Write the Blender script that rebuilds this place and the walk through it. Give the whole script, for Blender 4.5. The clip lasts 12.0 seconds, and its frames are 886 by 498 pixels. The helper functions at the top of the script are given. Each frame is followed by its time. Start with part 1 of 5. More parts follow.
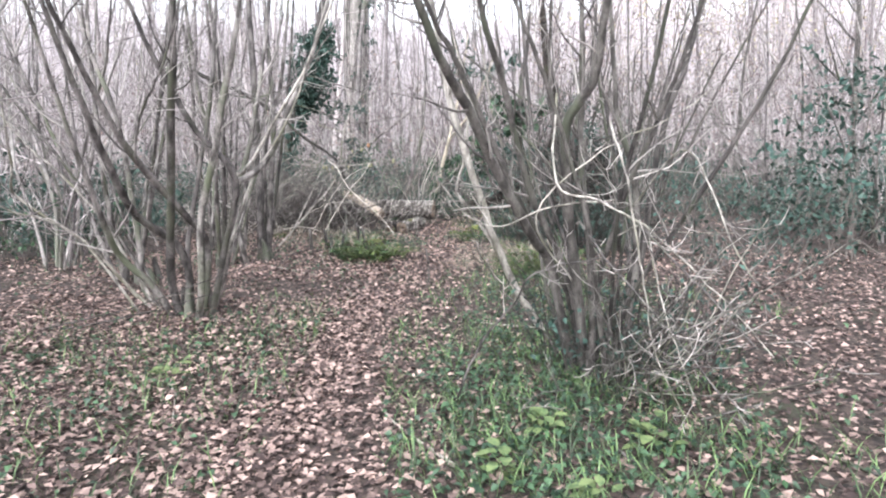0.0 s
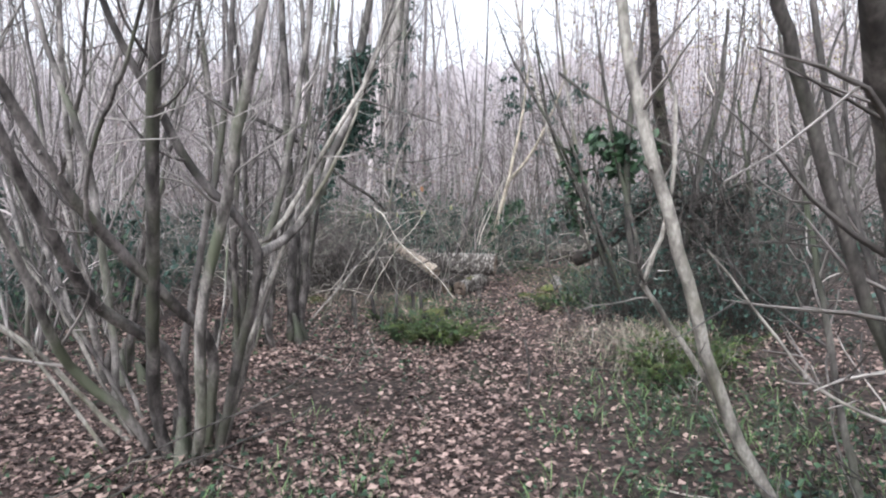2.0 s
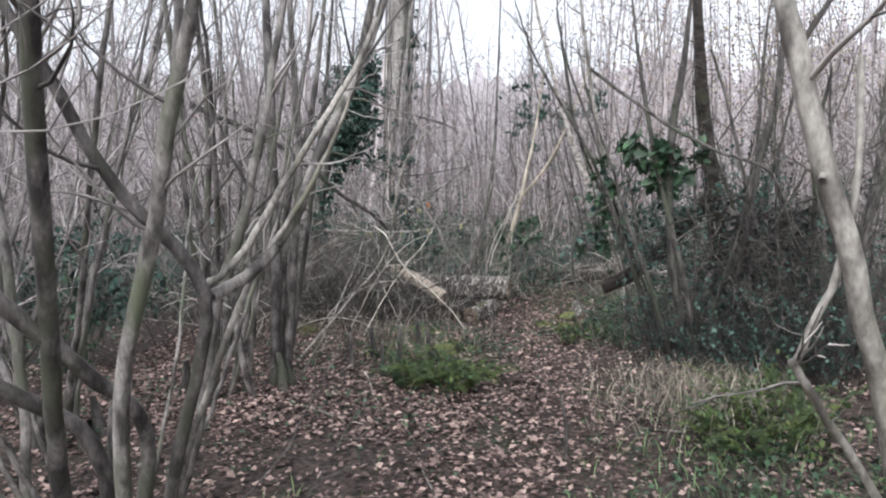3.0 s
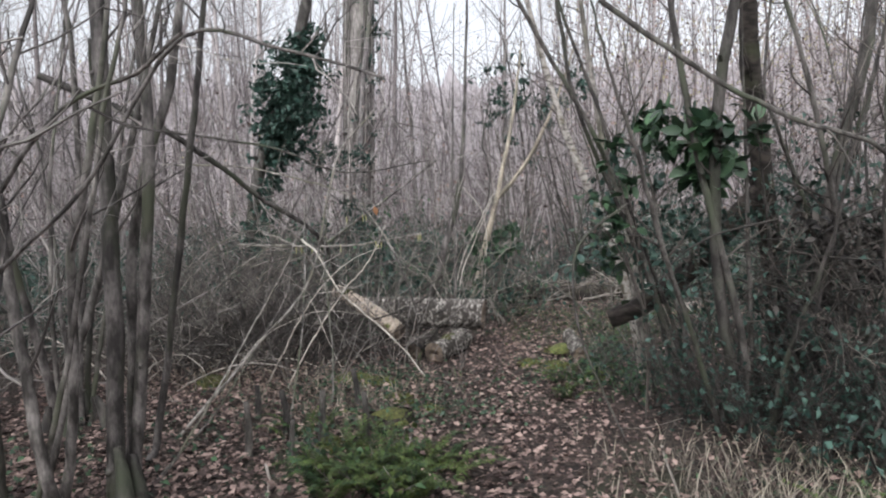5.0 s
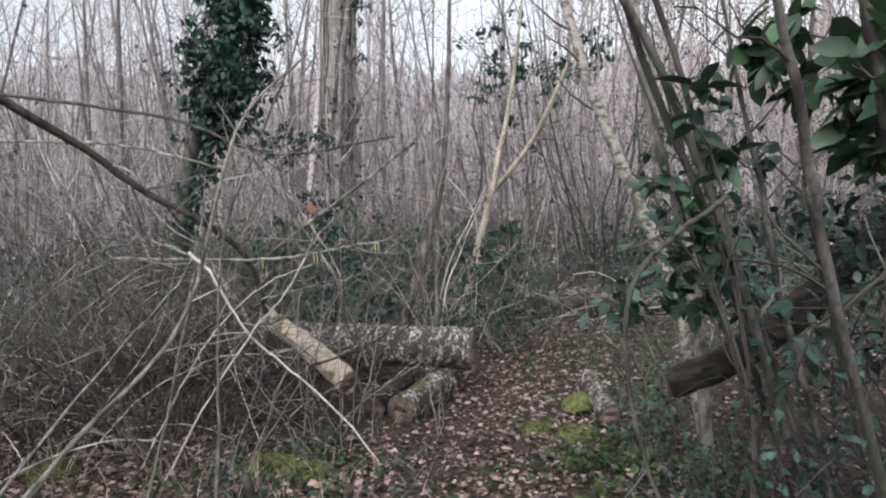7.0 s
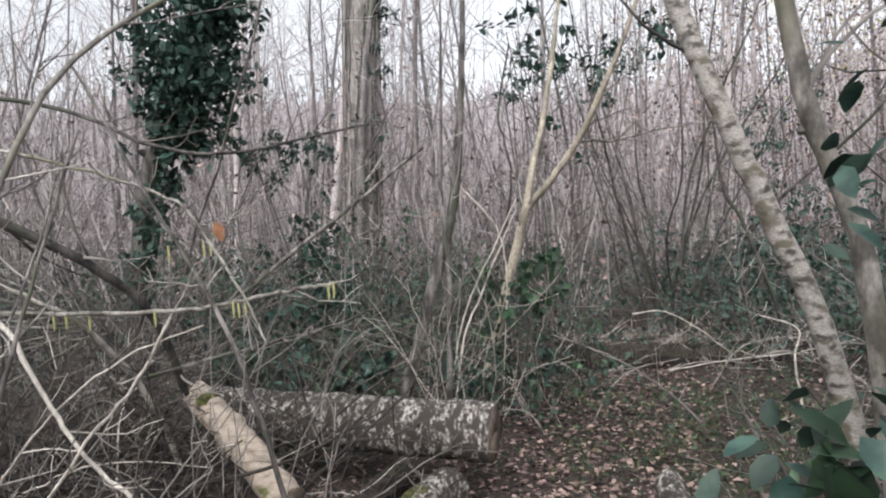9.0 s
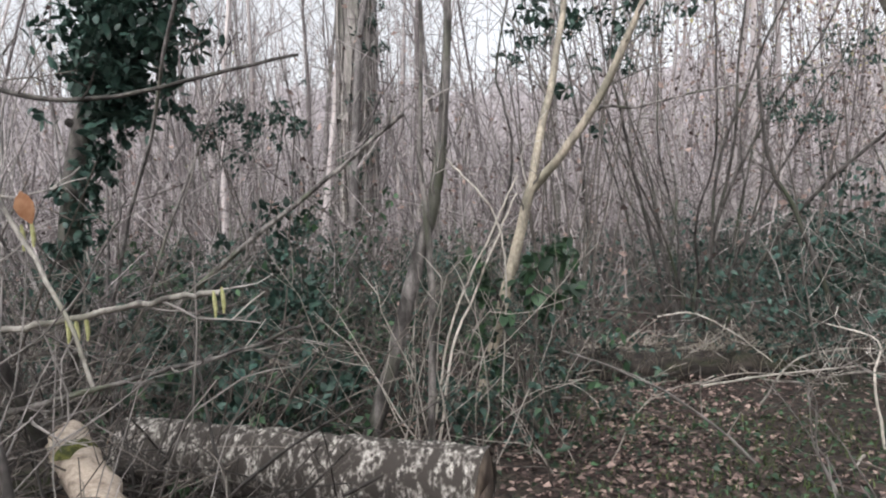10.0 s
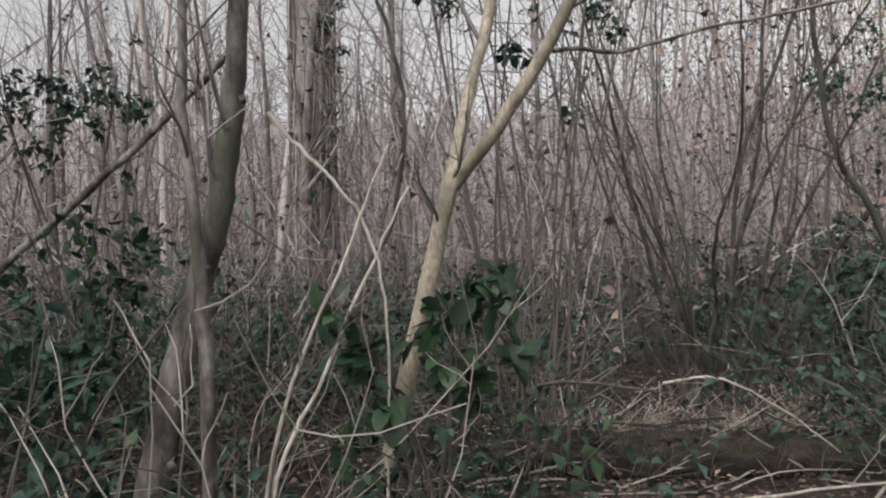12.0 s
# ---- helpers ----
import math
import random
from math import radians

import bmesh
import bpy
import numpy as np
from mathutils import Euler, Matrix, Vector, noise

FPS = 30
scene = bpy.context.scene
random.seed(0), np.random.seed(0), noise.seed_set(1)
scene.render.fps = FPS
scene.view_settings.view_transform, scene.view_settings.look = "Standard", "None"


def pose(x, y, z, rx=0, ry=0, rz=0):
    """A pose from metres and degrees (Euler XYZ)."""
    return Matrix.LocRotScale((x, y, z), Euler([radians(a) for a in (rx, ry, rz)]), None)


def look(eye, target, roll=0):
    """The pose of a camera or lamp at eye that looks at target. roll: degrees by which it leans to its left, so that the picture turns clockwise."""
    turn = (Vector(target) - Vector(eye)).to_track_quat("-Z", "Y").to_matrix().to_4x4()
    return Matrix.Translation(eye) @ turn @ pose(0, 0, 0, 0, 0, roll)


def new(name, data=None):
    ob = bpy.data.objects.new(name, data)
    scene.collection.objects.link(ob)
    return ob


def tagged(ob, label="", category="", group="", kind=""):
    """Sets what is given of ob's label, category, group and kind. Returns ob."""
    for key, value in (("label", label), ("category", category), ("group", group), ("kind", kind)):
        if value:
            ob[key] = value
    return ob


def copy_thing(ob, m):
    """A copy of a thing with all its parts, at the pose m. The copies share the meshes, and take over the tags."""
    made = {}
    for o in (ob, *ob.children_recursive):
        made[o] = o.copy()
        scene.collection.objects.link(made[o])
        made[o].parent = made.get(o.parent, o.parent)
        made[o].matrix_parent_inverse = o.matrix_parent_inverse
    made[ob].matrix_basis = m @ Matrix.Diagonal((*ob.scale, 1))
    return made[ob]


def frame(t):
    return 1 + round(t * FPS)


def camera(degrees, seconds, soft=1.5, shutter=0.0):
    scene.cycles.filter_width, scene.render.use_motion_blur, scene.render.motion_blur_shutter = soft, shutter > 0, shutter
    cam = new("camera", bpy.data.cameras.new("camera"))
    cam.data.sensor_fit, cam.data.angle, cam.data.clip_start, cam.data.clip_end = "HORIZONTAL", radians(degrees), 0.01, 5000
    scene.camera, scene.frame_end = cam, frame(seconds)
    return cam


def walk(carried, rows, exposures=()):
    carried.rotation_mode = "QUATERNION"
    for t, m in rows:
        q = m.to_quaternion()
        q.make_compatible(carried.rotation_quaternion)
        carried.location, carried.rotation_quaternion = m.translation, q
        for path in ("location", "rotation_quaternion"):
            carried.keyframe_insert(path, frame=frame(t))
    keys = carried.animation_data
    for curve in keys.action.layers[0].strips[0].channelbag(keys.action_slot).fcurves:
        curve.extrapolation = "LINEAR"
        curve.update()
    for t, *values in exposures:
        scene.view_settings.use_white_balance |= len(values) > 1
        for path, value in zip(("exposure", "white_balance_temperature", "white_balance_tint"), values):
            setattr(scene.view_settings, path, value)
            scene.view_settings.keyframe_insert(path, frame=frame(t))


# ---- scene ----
cam = camera(67.1, 12.0, soft=2.1)
METRES, EYE, TILT, LEAN, TURN = 12.2, 1.5, 0.0, 0.0, 0.0
ROWS = [
    (0.0, 0.0, 0.0, 0.0, -0.2, -8.82, 1.3),
    (0.5, -0.0128, 0.0476, 0.0006, 0.18, -6.9, 1.35),
    (1.0, -0.0246, 0.0855, 0.0026, 0.97, -7.36, 1.32),
    (1.5, -0.0347, 0.1335, 0.0036, 1.61, -5.83, 1.41),
    (2.0, -0.0505, 0.1761, 0.0067, 1.96, -5.49, 1.31),
    (2.5, -0.0592, 0.2202, 0.0074, 2.27, -4.9, 1.31),
    (4.5, -0.0533, 0.3769, 0.0084, 1.22, -3.16, 1.89),
    (5.0, -0.047, 0.4252, 0.0056, 0.15, -3.85, 2.04),
    (5.5, -0.0461, 0.4682, 0.0075, -0.43, -5.3, 1.96),
    (6.0, -0.0372, 0.5104, 0.0073, -0.42, -5.46, 2.16),
    (6.5, -0.0327, 0.5543, 0.0065, -0.39, -5.1, 2.05),
    (8.5, -0.0172, 0.6949, -0.0005, 3.19, -1.97, 2.95),
    (9.0, -0.0113, 0.7342, -0.0003, 3.97, -1.81, 2.91),
    (9.5, -0.0067, 0.7846, -0.0079, 4.47, -1.02, 2.9),
    (10.0, -0.0045, 0.8216, -0.0045, 4.69, -2.51, 2.85),
    (10.5, 0.0052, 0.8602, -0.0074, 4.84, -2.27, 3.12),
    (11.0, 0.0163, 0.898, -0.0061, 4.88, -0.23, 3.15),
    (11.5, 0.0256, 0.9388, -0.0091, 4.84, -0.58, 3.2),
    (12.0, 0.0322, 0.982, -0.0119, 4.88, 0.11, 3.33),
]
EXPOSURES = [(0.0, 1.2, 6110, 12), (0.5, 0.7, 6010, 12), (1.5, 0.62, 6010, 12), (2.5, 0.44, 6060, 11), (4.5, 0.06, 6210, 11), (5.5, 0.02, 6260, 11), (6.0, 0.18, 6210, 11), (6.5, 0.02, 6210, 11), (8.5, 0.24, 6210, 11), (9.5, 0.08, 6460, 11), (10.5, 0.1, 6310, 11), (11.0, 0.12, 6410, 11), (11.5, -0.35, 6610, 11), (12.0, -0.42, 6660, 11)]
walk(cam, [(t, pose(0, 0, EYE, TILT, LEAN, TURN) @ pose(METRES * x, METRES * y, METRES * z, 90 + pitch, roll, yaw)) for t, x, y, z, yaw, pitch, roll in ROWS],
     EXPOSURES)

# ---- light: a bright overcast winter sky ----
world = bpy.data.worlds.new("overcast_sky")
scene.world = world
world.use_nodes = True
wn, wl = world.node_tree.nodes, world.node_tree.links
wn.clear()
sky = wn.new("ShaderNodeTexSky")
sky.sky_type, sky.sun_disc = "NISHITA", False
sky.sun_elevation, sky.sun_rotation = radians(45), radians(200)
sky.air_density, sky.dust_density = 1.0, 4.0
grey = wn.new("ShaderNodeHueSaturation")
grey.inputs["Saturation"].default_value = 0.12
wback = wn.new("ShaderNodeBackground")
wback.inputs["Strength"].default_value = 0.13
wout = wn.new("ShaderNodeOutputWorld")
# an overcast sky is brighter overhead than low down
wco, wsep, wramp, wmul = (wn.new("ShaderNode" + k) for k in ("TexCoord", "SeparateXYZ", "MapRange", "VectorMath"))
wramp.inputs["From Min"].default_value, wramp.inputs["From Max"].default_value = 0.0, 0.8
wramp.inputs["To Min"].default_value, wramp.inputs["To Max"].default_value = 2.1, 2.0
wmul.operation = "SCALE"
wl.new(wco.outputs["Generated"], wsep.inputs[0])
wl.new(wsep.outputs["Z"], wramp.inputs[0])
wl.new(sky.outputs[0], grey.inputs["Color"])
wl.new(grey.outputs[0], wmul.inputs[0])
wl.new(wramp.outputs[0], wmul.inputs["Scale"])
wl.new(wmul.outputs[0], wback.inputs[0])
wl.new(wback.outputs[0], wout.inputs[0])
sun = new("sun", bpy.data.lights.new("sun", "SUN"))
sun.data.energy, sun.data.angle, sun.data.color = 0.6, radians(50), (1.0, 0.98, 0.95)
sun.matrix_world = look((0, 0, 30), (5, 12, 6))


# ---- materials ----
def material(name, base, second, scale=12.0, stretch=(1, 1, 1), rough=0.85, bump=0.4, blend=(0.4, 0.62),
             third=None, third_scale=2.0, third_blend=(0.52, 0.66), vary=0.0, island=False, translucent=0.0, pick=False, grain=0.0):
    """A surface with grain at one scale, patches at another, and a spread of tone from piece to piece."""
    m = bpy.data.materials.new(name)
    m.use_nodes = True
    n, l = m.node_tree.nodes, m.node_tree.links
    bsdf = n["Principled BSDF"]
    bsdf.inputs["Roughness"].default_value = rough
    co = n.new("ShaderNodeTexCoord")
    mp = n.new("ShaderNodeMapping")
    mp.inputs["Scale"].default_value = stretch
    l.new(co.outputs["Object"], mp.inputs[0])

    def field(s, lo, hi, detail=5.0):
        f = n.new("ShaderNodeTexNoise")
        f.inputs["Scale"].default_value, f.inputs["Detail"].default_value = s, detail
        l.new(mp.outputs[0], f.inputs["Vector"])
        r = n.new("ShaderNodeMapRange")
        r.inputs["From Min"].default_value, r.inputs["From Max"].default_value = lo, hi
        l.new(f.outputs[0], r.inputs[0])
        return r.outputs[0], f.outputs[0]

    def mixed(fac, a, b):
        x = n.new("ShaderNodeMix")
        x.data_type = "RGBA"
        for sock, v in ((x.inputs[0], fac), (x.inputs[6], a), (x.inputs[7], b)):
            if isinstance(v, tuple):
                sock.default_value = (*v, 1)
            else:
                l.new(v, sock)
        return x.outputs[2]

    fac, raw = field(scale, *blend)
    if pick:
        g = n.new("ShaderNodeNewGeometry")
        av = n.new("ShaderNodeMath")
        av.operation = "MULTIPLY_ADD"
        av.inputs[1].default_value, av.inputs[2].default_value = 0.35, -0.18
        l.new(fac, av.inputs[0])
        pw = n.new("ShaderNodeMath")
        pw.operation = "POWER"
        pw.inputs[1].default_value = 1.7
        l.new(g.outputs["Random Per Island"], pw.inputs[0])
        ad = n.new("ShaderNodeMath")
        ad.operation, ad.use_clamp = "ADD", True
        l.new(av.outputs[0], ad.inputs[0])
        l.new(pw.outputs[0], ad.inputs[1])
        fac = ad.outputs[0]
    colour = mixed(fac, base, second)
    if grain:
        gf, _ = field(scale * 6, 0.3, 0.7, 3.0)
        gm = n.new("ShaderNodeMapRange")
        gm.inputs["To Min"].default_value, gm.inputs["To Max"].default_value = 1 - grain, 1 + grain
        l.new(gf, gm.inputs[0])
        gv = n.new("ShaderNodeHueSaturation")
        l.new(gm.outputs[0], gv.inputs["Value"])
        l.new(colour, gv.inputs["Color"])
        colour = gv.outputs[0]
    if third:
        fac3, _ = field(third_scale, *third_blend)
        colour = mixed(fac3, colour, third)
    if vary:
        if island:
            rnd = n.new("ShaderNodeNewGeometry").outputs["Random Per Island"]
        else:
            rnd = n.new("ShaderNodeObjectInfo").outputs["Random"]
        hs = n.new("ShaderNodeHueSaturation")
        for key, lo, hi in (("Value", 1 - vary, 1 + vary), ("Hue", 0.5 - 0.03 * vary, 0.5 + 0.03 * vary)):
            r = n.new("ShaderNodeMapRange")
            r.inputs["To Min"].default_value, r.inputs["To Max"].default_value = lo, hi
            l.new(rnd, r.inputs[0])
            l.new(r.outputs[0], hs.inputs[key])
        l.new(colour, hs.inputs["Color"])
        colour = hs.outputs[0]
    l.new(colour, bsdf.inputs["Base Color"])
    if bump:
        b = n.new("ShaderNodeBump")
        b.inputs["Strength"].default_value, b.inputs["Distance"].default_value = bump, 0.01
        l.new(raw, b.inputs["Height"])
        l.new(b.outputs[0], bsdf.inputs["Normal"])
    if translucent:
        t = n.new("ShaderNodeBsdfTranslucent")
        l.new(colour, t.inputs[0])
        mx = n.new("ShaderNodeMixShader")
        mx.inputs[0].default_value = translucent
        l.new(bsdf.outputs[0], mx.inputs[1])
        l.new(t.outputs[0], mx.inputs[2])
        l.new(mx.outputs[0], n["Material Output"].inputs[0])
    return m


HAZEL = material("hazel_bark", (0.04, 0.035, 0.032), (0.21, 0.19, 0.178), 13, (1, 1, 0.4), 0.75, 0.8, (0.40, 0.62), third=(0.085, 0.092, 0.06), third_scale=4, vary=0.4, grain=0.35)
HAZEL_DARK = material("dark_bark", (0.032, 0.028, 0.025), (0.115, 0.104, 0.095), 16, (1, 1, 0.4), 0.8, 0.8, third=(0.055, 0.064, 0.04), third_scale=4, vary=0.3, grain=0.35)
TWIG = material("twig_bark", (0.075, 0.066, 0.06), (0.42, 0.385, 0.36), 9, (1, 1, 0.5), 0.6, 0.1, vary=0.3, island=True, pick=True)
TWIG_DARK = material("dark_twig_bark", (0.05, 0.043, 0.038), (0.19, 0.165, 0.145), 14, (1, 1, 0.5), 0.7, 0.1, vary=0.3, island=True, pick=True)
# twig bark paled: the haze of distance is put into its colour
TWIG_HAZED = material("hazed_twig_bark", (0.17, 0.147, 0.145), (0.50, 0.45, 0.445), 3, (1, 1, 0.4), 0.8, 0, vary=0.3, island=True, pick=True)
CANE = material("dead_cane", (0.20, 0.175, 0.15), (0.60, 0.555, 0.50), 12, (1, 1, 0.5), 0.65, 0.1, vary=0.3, island=True, pick=True)
PALE = material("pale_bark", (0.37, 0.345, 0.305), (0.105, 0.095, 0.083), 11, (1, 1, 0.5), 0.7, 0.6, (0.43, 0.60), third=(0.17, 0.165, 0.115), third_scale=4, vary=0.2, grain=0.35)
# great trunk's bark, its base colours raised to imitate haze
GREATBARK = material("hazed_tree_bark", (0.15, 0.14, 0.125), (0.36, 0.33, 0.31), 5, (1, 1, 0.25), 0.9, 1.0, third=(0.12, 0.14, 0.09), third_scale=1.5, grain=0.3)
SMOOTH = material("smooth_yellow_bark", (0.42, 0.365, 0.285), (0.22, 0.195, 0.155), 14, (1, 1, 0.4), 0.65, 0.5, (0.43, 0.64), third=(0.17, 0.16, 0.115), third_scale=4, grain=0.3)
# bark of the wood's repeated trees, lightened to hold mist in the colour
MIDBARK = material("misted_wood_bark", (0.10, 0.09, 0.086), (0.31, 0.283, 0.272), 8, (1, 1, 0.3), 0.8, 0.5, third=(0.14, 0.145, 0.11), third_scale=2, vary=0.4, grain=0.3)
BIRCH = material("birch_bark", (0.40, 0.37, 0.335), (0.075, 0.066, 0.058), 20, (1, 1, 1.6), 0.75, 0.8, (0.5, 0.64), third=(0.15, 0.135, 0.10), third_scale=13, third_blend=(0.52, 0.64), grain=0.35)
LOGBARK = material("birch_log_bark", (0.46, 0.43, 0.39), (0.045, 0.038, 0.033), 34, (1.6, 1, 1), 0.9, 1.0, (0.40, 0.58), third=(0.05, 0.042, 0.036), third_scale=13, third_blend=(0.43, 0.55), grain=0.6)
PEELED = material("peeled_log_wood", (0.45, 0.375, 0.305), (0.20, 0.16, 0.125), 16, (1, 2, 2), 0.75, 0.6, (0.46, 0.72), third=(0.14, 0.15, 0.05), third_scale=5, third_blend=(0.6, 0.66), grain=0.2)
ENDWOOD = material("sawn_log_end", (0.13, 0.10, 0.08), (0.23, 0.18, 0.14), 20, (1, 1, 1), 0.9, 0.6)
ROTTEN = material("rotten_log_bark", (0.014, 0.011, 0.009), (0.062, 0.05, 0.042), 22, (0.3, 1, 1), 0.9, 1.0, third=(0.045, 0.05, 0.025), third_scale=4, third_blend=(0.58, 0.7))
MOSS = material("moss", (0.05, 0.06, 0.018), (0.15, 0.155, 0.045), 45, (1, 1, 1), 0.95, 1.0, vary=0.3, grain=0.5)
DRYLEAF = material("dry_leaf", (0.05, 0.031, 0.026), (0.38, 0.27, 0.24), 30, (1, 1, 1), 0.7, 0.2, vary=0.35, island=True, translucent=0.1, pick=True)
RUSSET = material("russet_leaf", (0.30, 0.13, 0.06), (0.45, 0.24, 0.13), 30, (1, 1, 1), 0.7, 0.2, translucent=0.2)
GREENLEAF = material("evergreen_leaf", (0.018, 0.046, 0.036), (0.05, 0.097, 0.072), 20, (1, 1, 1), 0.55, 0.15, vary=0.5, island=True, translucent=0.1)
BRAMBLE = material("bramble_leaf", (0.021, 0.05, 0.028), (0.066, 0.124, 0.058), 20, (1, 1, 1), 0.45, 0.15, vary=0.3, island=True, translucent=0.15, pick=True)
GRASS = material("grass_blade", (0.034, 0.07, 0.028), (0.16, 0.235, 0.09), 8, (1, 1, 1), 0.55, 0, vary=0.3, island=True, translucent=0.2, pick=True)
HERB = material("herb_leaf", (0.09, 0.14, 0.055), (0.19, 0.24, 0.10), 20, (1, 1, 1), 0.55, 0.15, vary=0.3, island=True, translucent=0.25)
BLEACHED = material("bleached_wood", (0.60, 0.555, 0.49), (0.36, 0.325, 0.28), 12, (1, 1, 0.5), 0.65, 0.4, (0.45, 0.7), vary=0.15, grain=0.25)
STRAW = material("dead_grass", (0.15, 0.13, 0.10), (0.34, 0.30, 0.245), 8, (1, 1, 1), 0.8, 0, vary=0.5, island=True, translucent=0.15)
FERN = material("fern_frond", (0.035, 0.07, 0.025), (0.10, 0.13, 0.035), 7, (1, 1, 1), 0.6, 0, vary=0.5, island=True, translucent=0.2)
CATKIN = material("catkin", (0.36, 0.36, 0.15), (0.48, 0.47, 0.24), 80, (1, 1, 1), 0.8, 0.5)
YELLOWLEAF = material("yellowed_leaf", (0.36, 0.31, 0.13), (0.62, 0.56, 0.30), 6, (1, 1, 1), 0.7, 0, vary=0.3, island=True, translucent=0.35)
DEADTWIG = material("black_dead_twig", (0.014, 0.012, 0.011), (0.075, 0.064, 0.056), 14, (1, 1, 0.5), 0.7, 0.1, vary=0.3, island=True, pick=True)
GROUND = material("leaf_mould", (0.016, 0.012, 0.01), (0.075, 0.054, 0.045), 26, (1, 1, 1), 0.95, 1.0, third=(0.035, 0.04, 0.022), third_scale=0.9, third_blend=(0.55, 0.72))


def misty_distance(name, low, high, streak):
    """Haze painted as emission, for far woods lost in winter mist: a glowing tone, paler with height, faintly streaked
    by trunks.
    """
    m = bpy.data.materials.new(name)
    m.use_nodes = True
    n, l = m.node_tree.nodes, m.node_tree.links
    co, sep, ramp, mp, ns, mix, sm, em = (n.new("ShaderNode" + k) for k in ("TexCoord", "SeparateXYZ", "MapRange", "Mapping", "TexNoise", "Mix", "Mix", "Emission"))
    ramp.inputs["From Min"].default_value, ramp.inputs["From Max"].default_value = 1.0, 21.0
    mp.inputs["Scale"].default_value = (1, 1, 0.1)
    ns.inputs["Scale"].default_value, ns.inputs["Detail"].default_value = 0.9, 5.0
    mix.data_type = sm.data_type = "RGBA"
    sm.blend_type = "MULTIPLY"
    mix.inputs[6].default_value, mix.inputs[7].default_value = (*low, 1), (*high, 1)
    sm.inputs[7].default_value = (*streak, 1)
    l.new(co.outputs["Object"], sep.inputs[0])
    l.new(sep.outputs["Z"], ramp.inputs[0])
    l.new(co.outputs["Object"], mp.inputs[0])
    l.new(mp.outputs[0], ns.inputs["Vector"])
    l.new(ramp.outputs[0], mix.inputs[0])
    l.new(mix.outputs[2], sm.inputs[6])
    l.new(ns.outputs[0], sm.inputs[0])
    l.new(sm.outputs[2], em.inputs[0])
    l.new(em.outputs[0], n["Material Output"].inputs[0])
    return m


MIST_GLOW = misty_distance("far_mist_glow", (0.52, 0.465, 0.47), (0.86, 0.80, 0.82), (0.72, 0.70, 0.72))


# ---- builders ----
class Buf:
    """Gathers tubes and leaves into one mesh."""

    def __init__(self):
        self.v, self.f, self.n = [], [], 0

    def add(self, verts, faces):
        self.v.append(np.asarray(verts, float))
        self.f.append(np.asarray(faces, np.int64) + self.n)
        self.n += len(verts)

    def tube(self, pts, radii, k=5, caps=False):
        pts, radii = np.asarray(pts, float), np.asarray(radii, float)
        n = len(pts)
        t = np.gradient(pts, axis=0)
        t /= np.linalg.norm(t, axis=1)[:, None] + 1e-9
        ref = np.array([0.31, 0.95, 0.05]) if abs(t.mean(0)[1]) < 0.8 else np.array([1.0, 0.1, 0.05])
        a = np.cross(t, ref)
        a /= np.linalg.norm(a, axis=1)[:, None] + 1e-9
        b = np.cross(t, a)
        ang = np.arange(k) * 2 * np.pi / k
        ring = a[:, None, :] * np.cos(ang)[None, :, None] + b[:, None, :] * np.sin(ang)[None, :, None]
        verts = (pts[:, None, :] + ring * (radii[:, None, None] if radii.ndim == 1 else radii[:, :, None])).reshape(-1, 3)
        i, j = np.meshgrid(np.arange(n - 1), np.arange(k), indexing="ij")
        i, j, j2 = i.ravel(), j.ravel(), ((j + 1) % k).ravel()
        faces = np.stack([i * k + j, i * k + j2, (i + 1) * k + j2, (i + 1) * k + j], 1)
        if caps:
            extra = [[e * k, e * k + q, e * k + q + 1, e * k + q + 2] for e in (0, n - 1) for q in range(1, k - 2, 2)]
            faces = np.concatenate([faces, np.array(extra)])
        self.add(verts, faces)

    def leaves(self, c, d, up, length, width, fold=0.25, droop=0.25):
        """Folded leaves, each a base, two sides, a midrib point and a tip."""
        c, d, up = (np.asarray(q, float) for q in (c, d, up))
        d = d / (np.linalg.norm(d, axis=1)[:, None] + 1e-9)
        s = np.cross(d, up)
        s /= np.linalg.norm(s, axis=1)[:, None] + 1e-9
        u = np.cross(s, d)
        L, W = np.asarray(length)[:, None], np.asarray(width)[:, None]
        mid = c + d * L * 0.5
        verts = np.stack([c, mid + s * W * 0.5 + u * W * fold, c + d * L - u * L * droop, mid - s * W * 0.5 + u * W * fold, mid], 1).reshape(-1, 3)
        o = (np.arange(len(c)) * 5)[:, None]
        faces = np.concatenate([o + np.array([[0, 1, 4, 4]]), o + np.array([[1, 2, 4, 4]]), o + np.array([[2, 3, 4, 4]]), o + np.array([[3, 0, 4, 4]])])
        self.add(verts, faces)

    def broad(self, c, d, up, length, width):
        """Broad oval leaves with a midrib, two cells wide and three long."""
        c, d, up = (np.asarray(q, float) for q in (c, d, up))
        d = d / (np.linalg.norm(d, axis=1)[:, None] + 1e-9)
        s = np.cross(d, up)
        s /= np.linalg.norm(s, axis=1)[:, None] + 1e-9
        u = np.cross(s, d)
        L, W = np.asarray(length)[:, None], np.asarray(width)[:, None]
        cols = []
        for t, w in ((0.0, 0.06), (0.28, 0.9), (0.65, 0.92), (0.88, 0.45), (1.0, 0.04)):
            m = c + d * L * t - u * L * 0.2 * t * t
            cols += [m + s * W * 0.5 * w + u * W * 0.1 * w, m, m - s * W * 0.5 * w + u * W * 0.1 * w]
        o = (np.arange(len(c)) * 15)[:, None]
        faces = [o + np.array([[3 * i + j, 3 * i + j + 1, 3 * i + j + 4, 3 * i + j + 3]]) for i in range(4) for j in (0, 1)]
